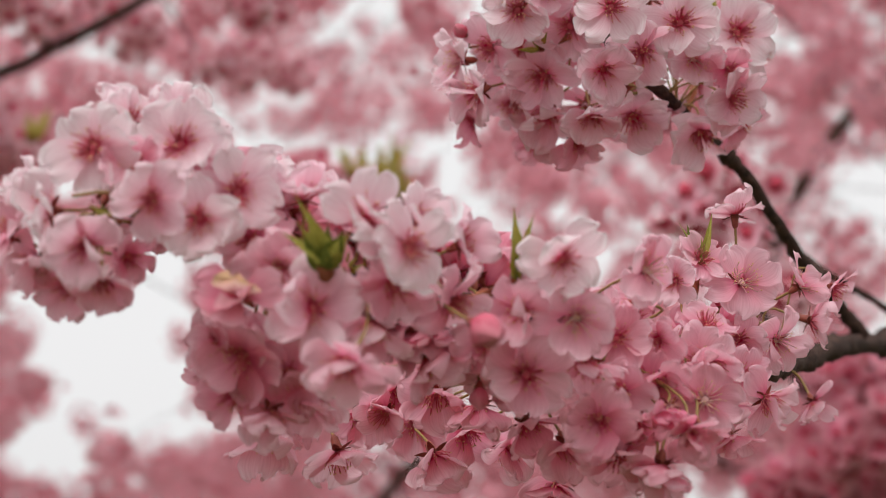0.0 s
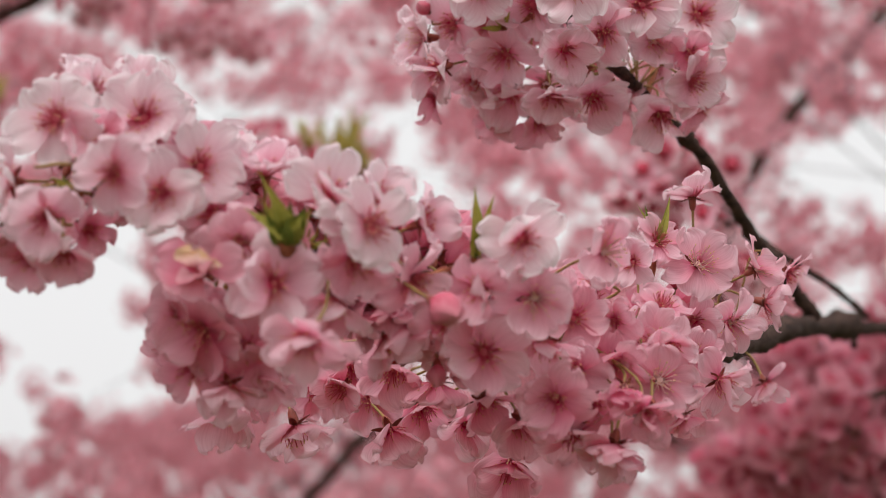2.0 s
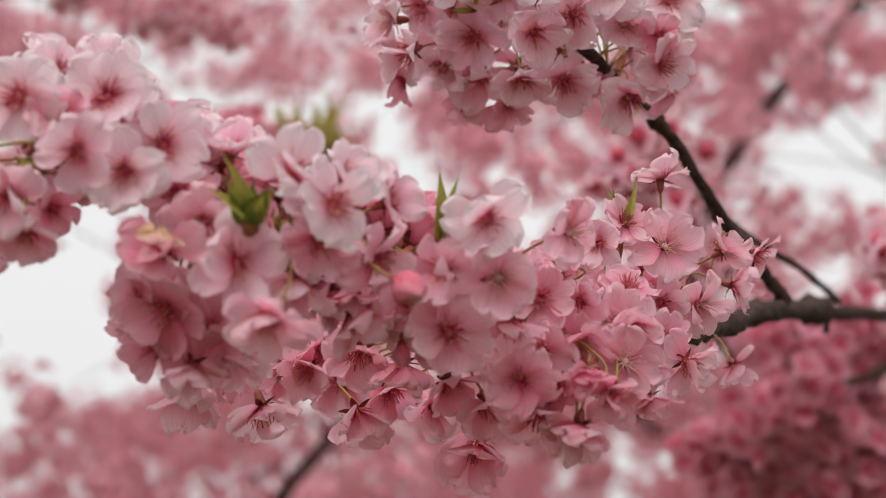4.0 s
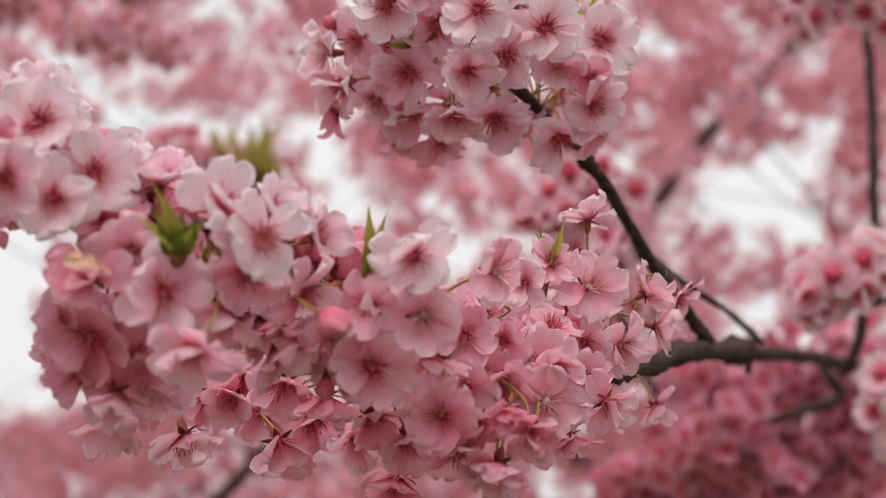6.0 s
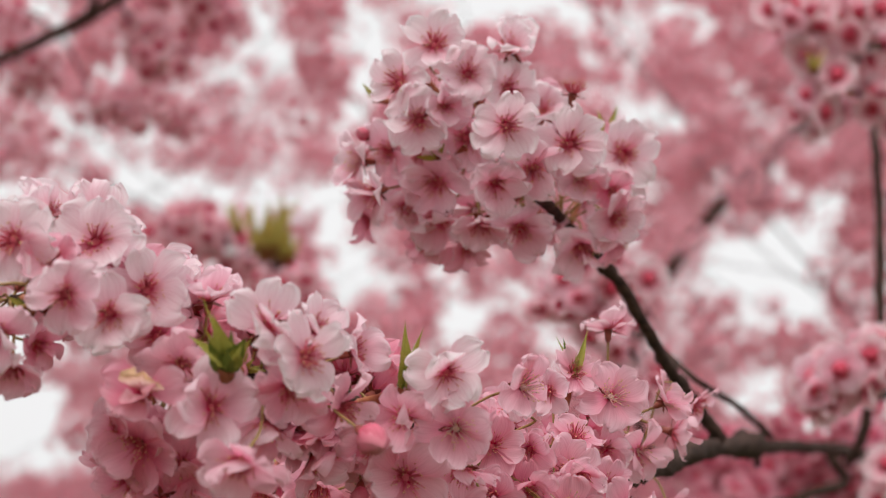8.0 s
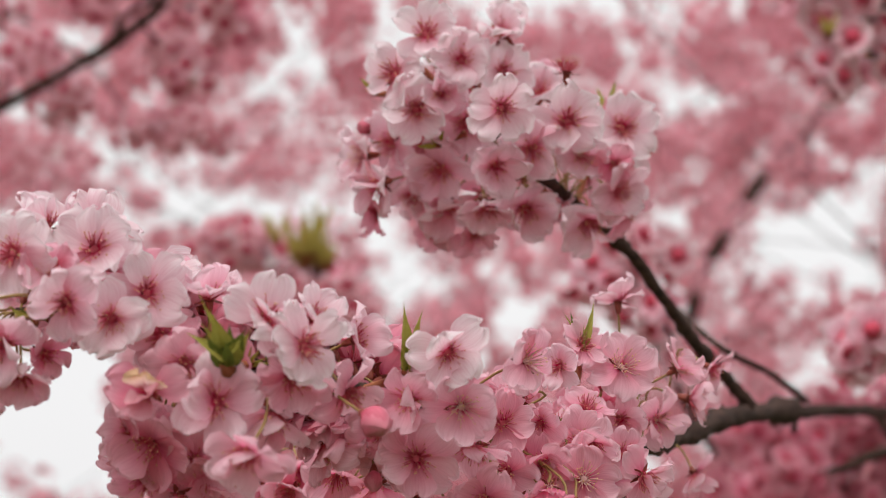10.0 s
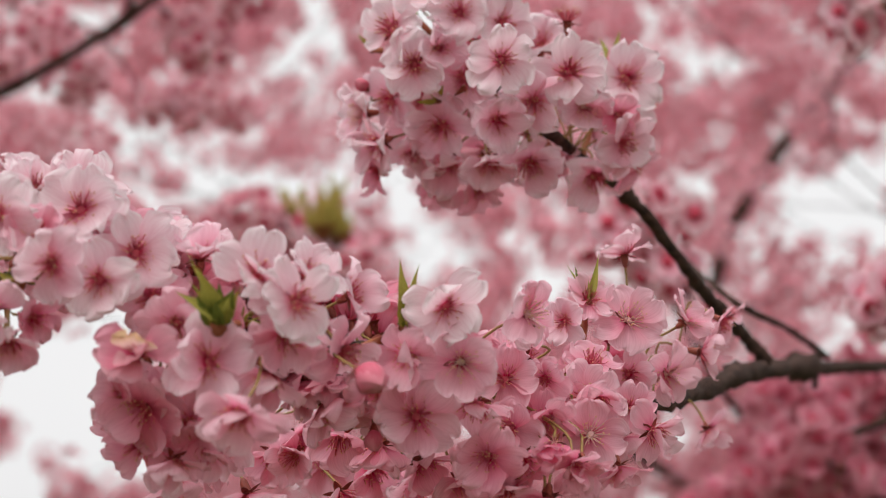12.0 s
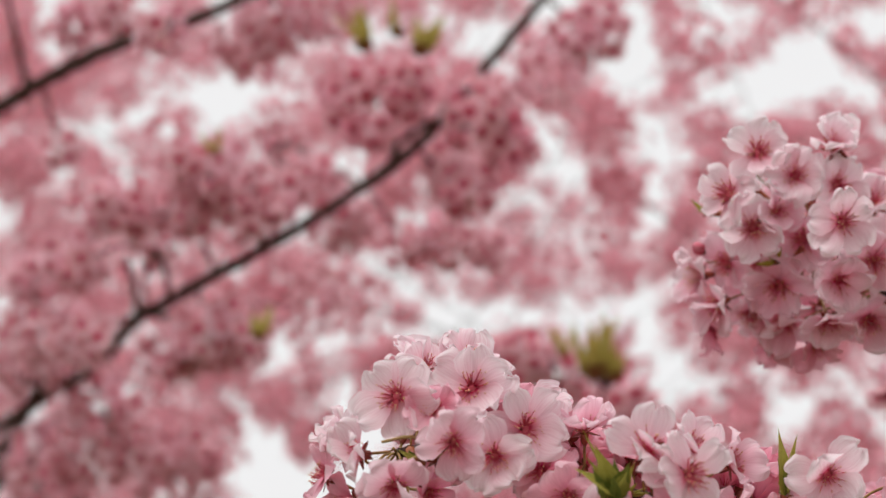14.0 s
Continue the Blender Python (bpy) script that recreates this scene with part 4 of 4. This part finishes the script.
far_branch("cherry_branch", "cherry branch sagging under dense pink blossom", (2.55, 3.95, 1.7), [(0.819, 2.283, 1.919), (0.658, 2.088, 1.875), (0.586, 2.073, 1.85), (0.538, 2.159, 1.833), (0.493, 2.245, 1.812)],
    [(0.533, 2.191, 1.872, 0.056), (0.488, 2.061, 1.812, 0.039), (0.515, 2.046, 1.834, 0.033), (0.473, 2.119, 1.827, 0.047), (0.457, 2.107, 1.788, 0.037), (0.542, 2.065, 1.793, 0.043), (0.617, 2.184, 1.908, 0.056), (0.671, 2.201, 1.826, 0.059), (0.500, 2.209, 1.787, 0.056), (0.585, 2.207, 1.796, 0.059), (0.466, 2.221, 1.731, 0.052), (0.559, 2.222, 1.726, 0.056), (0.645, 2.219, 1.742, 0.059), (0.414, 2.214, 1.765, 0.035), (0.555, 2.199, 1.834, 0.042), (0.710, 2.177, 1.939, 0.063), (0.751, 2.204, 1.814, 0.070), (0.524, 2.183, 1.913, 0.042), (0.496, 2.186, 1.899, 0.042), (0.560, 2.182, 1.914, 0.042), (0.590, 2.190, 1.880, 0.052), (0.638, 2.178, 1.937, 0.049), (0.718, 2.225, 1.715, 0.063), (0.613, 2.197, 1.846, 0.052), (0.529, 2.217, 1.753, 0.052), (0.683, 2.189, 1.882, 0.049), (0.442, 2.208, 1.793, 0.042), (0.629, 2.207, 1.797, 0.056), (0.489, 2.187, 1.891, 0.038)], 0.022, 0.0050, True, kinds=SHADE_TINT_BLOSSOMS)
far_branch("cherry_branch", "hanging cherry twig with a few half-open clusters", (2.6, 4.1, 2.6), [(0.89, 1.936, 2.113), (0.646, 1.662, 1.956), (0.518, 1.522, 1.893), (0.466, 1.474, 1.882)],
    [(0.461, 1.441, 1.892, 0.029), (0.439, 1.443, 1.881, 0.019), (0.483, 1.437, 1.908, 0.023), (0.590, 1.660, 1.838, 0.034), (0.596, 1.680, 1.800, 0.034)], 0.014, 0.004, True)
far_branch("cherry_branch", "upper cherry twig with dark pink clusters", (2.6, 4.1, 3.0), [(0.953, 2.044, 2.566), (0.697, 1.777, 2.38), (0.561, 1.644, 2.281), (0.515, 1.65, 2.255)],
    [(0.528, 1.652, 2.244, 0.042), (0.549, 1.642, 2.292, 0.045), (0.494, 1.659, 2.213, 0.025), (0.512, 1.640, 2.301, 0.033), (0.464, 1.640, 2.303, 0.028), (0.565, 1.658, 2.218, 0.031), (0.491, 1.648, 2.264, 0.022)], 0.016, 0.005, True, [(0.478, 1.604, 2.230, 0.030)])
far_branch("cherry_branch", "cherry spray half hidden behind nearer blossoms", (2.5, 3.95, 1.5), [(0.805, 2.829, 1.757), (0.512, 2.345, 1.868), (0.346, 1.872, 1.933), (0.278, 1.654, 1.995)],
    [(0.268, 1.647, 2.029, 0.035), (0.299, 1.652, 2.006, 0.032), (0.239, 1.654, 1.997, 0.030), (0.288, 1.661, 1.962, 0.032), (0.332, 1.671, 1.916, 0.027)], 0.014, 0.0035, True)
far_branch("cherry_branch", "thin dark cherry stem among low blossoms", (0.62, 9.4, 0.85), [(-0.442, 5.344, 1.469), (-0.241, 4.26, 1.76), (-0.148, 4.132, 1.879), (-0.078, 4.116, 1.958), (0.043, 4.092, 2.069)],
    [(-0.226, 4.131, 1.884, 0.052), (-0.057, 4.130, 1.888, 0.059), (-0.007, 4.108, 1.991, 0.052), (-0.164, 4.109, 1.988, 0.052), (-0.289, 4.142, 1.831, 0.059), (0.070, 4.100, 2.032, 0.052)], 0.030, 0.012, False)
far_branch("cherry_branch", "thick blurred cherry limb rising across the sky", (2.62, 4.05, 2.6), [(1.515, 3.728, 3.3), (1.201, 3.533, 3.015), (0.964, 3.484, 2.763), (0.843, 3.482, 2.63), (0.767, 3.482, 2.533), (0.687, 3.513, 2.39), (0.658, 3.537, 2.273)],
    [(0.842, 3.400, 2.615, 0.050), (0.752, 3.400, 2.500, 0.052), (0.690, 3.420, 2.385, 0.055), (0.930, 3.400, 2.715, 0.050), (0.848, 3.629, 2.325, 0.071), (0.774, 3.635, 2.297, 0.071), (0.999, 3.752, 2.707, 0.056), (0.848, 3.834, 2.799, 0.070), (0.745, 3.692, 2.506, 0.060), (0.932, 3.916, 2.898, 0.065), (0.875, 3.905, 2.947, 0.065), (0.878, 3.432, 2.674, 0.046), (1.013, 3.423, 2.810, 0.048), (1.298, 4.368, 3.174, 0.088), (1.128, 4.365, 3.191, 0.088), (1.425, 4.423, 3.396, 0.097), (1.255, 4.436, 3.338, 0.082), (1.472, 4.385, 3.097, 0.073), (1.178, 4.326, 3.372, 0.088), (1.059, 4.337, 3.319, 0.088), (1.311, 4.257, 3.216, 0.086), (1.220, 4.363, 3.198, 0.088), (1.463, 4.353, 3.245, 0.088)], 0.034, 0.0120, False)

# ---- the canopy beyond ----
# gaps through which the white sky shows, where they cross the plane 6 m away: x, z, half width, half height
GAPS_LEFT = [
    (-1.93, 4.09, 0.24, 0.09),
    (-1.8, 3.1, 0.1, 0.1),
    (-1.76, 3.42, 0.08, 0.06),
    (-1.48, 4.15, 0.32, 0.1),
    (-1.38, 2.77, 0.12, 0.22),
    (-1.33, 2.19, 0.19, 0.12),
    (-1.26, 3.16, 0.12, 0.13),
    (-1.21, 2.5, 0.21, 0.27),
    (-1.08, 3.19, 0.12, 0.09),
    (-1.03, 2.74, 0.12, 0.18),
    (-0.99, 2.23, 0.11, 0.07),
    (-0.98, 2.35, 0.13, 0.21),
    (-0.95, 2.6, 0.09, 0.12),
    (-0.93, 2.46, 0.17, 0.20),
    (-0.89, 3.51, 0.08, 0.08),
    (-0.90, 2.28, 0.22, 0.11),
    (-0.83, 2.61, 0.12, 0.08),
    (-0.78, 3.56, 0.08, 0.09),
]
GAPS_MIDDLE = [
    (-0.69, 3.19, 0.11, 0.11),
    (-0.63, 3.33, 0.12, 0.05),
    (-0.59, 3.53, 0.08, 0.09),
    (-0.59, 3.78, 0.06, 0.06),
    (-0.50, 3.25, 0.12, 0.06),
    (-0.34, 3.68, 0.15, 0.08),
    (-0.28, 3.21, 0.08, 0.04),
    (-0.24, 3.77, 0.15, 0.12),
    (-0.21, 2.13, 0.04, 0.08),
    (0.06, 4.15, 0.1, 0.22),
    (0.08, 3.05, 0.1, 0.07),
    (0.08, 3.85, 0.18, 0.15),
    (0.11, 3.25, 0.05, 0.05),
    (0.2, 2.96, 0.09, 0.07),
    (0.38, 4.29, 0.12, 0.09),
    (0.44, 2.98, 0.09, 0.09),
]
GAPS_RIGHT = [
    (0.61, 4.09, 0.2, 0.17),
    (0.72, 2.06, 0.12, 0.04),
    (0.81, 3.98, 0.19, 0.09),
    (0.85, 2.04, 0.08, 0.05),
    (0.94, 3.74, 0.07, 0.1),
    (1.21, 3.63, 0.07, 0.08),
    (1.25, 2.96, 0.13, 0.12),
    (1.38, 3.05, 0.11, 0.13),
    (1.4, 3.18, 0.18, 0.08),
    (1.55, 3.21, 0.28, 0.08),
    (1.57, 2.9, 0.08, 0.12),
    (1.61, 2.66, 0.12, 0.11),
    (1.61, 3.0, 0.09, 0.09),
    (1.69, 3.18, 0.21, 0.08),
    (1.77, 2.53, 0.20, 0.10),
    (1.81, 3.25, 0.08, 0.17),
]


def in_gap(x, y, z):
    k = 6.05 / (y + 0.05)
    gx, gz = 0.005 + (x - 0.005) * k, 1.61 + (z - 1.61) * k
    return any(((gx - cx) / a) ** 2 + ((gz - cz) / b) ** 2 < 0.72 for cx, cz, a, b in GAPS_LEFT + GAPS_MIDDLE + GAPS_RIGHT)


def canopy():
    feet = ((2.45, 4.4, 3.9), (-2.8, 5.35, 3.9))
    limbs = []
    for k in range(12):
        y = 4.0 + 3.4 * ((k * 0.618) % 1)
        e0 = rng.uniform(0.02, 0.5)
        e1 = e0 + (0.24 if e0 < 0.26 else -0.24)
        if k % 2 == 0:
            way = [(0.46 * y, y, 1.6 + e0 * y), (0.30 * y, y + 0.2, 1.6 + (e0 + e1) / 2 * y - 0.15), (0.15 * y, y + 0.1, 1.6 + (e0 + e1) / 2 * y + 0.05), (0.0, y, 1.6 + e1 * y)]
        else:
            way = [(-0.50 * y, y, 1.6 + e0 * y), (-0.28 * y, y - 0.1, 1.6 + (e0 + e1) / 2 * y + 0.18), (-0.10 * y, y, 1.6 + (e0 + 2 * e1) / 3 * y), (0.02 * y, y, 1.6 + e1 * y)]
        way = [tuple(np.array(p) + rng.normal(0, 0.14, 3)) for p in way]
        slant = ((k // 2) % 3 - 1) * 0.4
        way = [tuple(np.array(p) + np.array((0, 0.15, 1.0)) * slant * (1, 0.6, -0.5, -1)[i]) for i, p in enumerate(way)]
        rise = (k * 0.37) % 1 - 0.6
        foot = tuple(np.array(feet[k % 2]) + np.array((-0.12, 0.15, 1.0)) * rise)
        limbs.append((foot, way, smooth_line(way, 8), []))
    made = tries = 0
    while made < 3000 and tries < 40000:
        tries += 1
        y = rng.uniform(3.7, 7.6) if made < 1850 else (rng.uniform(7.6, 10.5) if made < 2150 else rng.uniform(4.8, 9.5))
        x = rng.uniform(-0.46, 0.42) * y
        low = made >= 2150
        z = 1.6 + (rng.uniform(-0.02, 0.55) if not low else rng.uniform(-0.02, 0.16)) * y
        if in_gap(x, y, z) and (y < 6.5 or rng.random() > 0.10):
            continue
        p = np.array((x, y, z))
        best = min(limbs, key=lambda l: ((l[2] - p) ** 2).sum(1).min())
        best[3].append((x, y, z, rng.uniform(0.065, 0.10) * (0.75 + 0.05 * y)))
        made += 1
    for foot, way, _, some in limbs:
        far_branch("cherry_branch", "out-of-focus cherry branch thick with pink blossom clusters", foot, way, some, 0.012, 0.0020, False)


canopy()
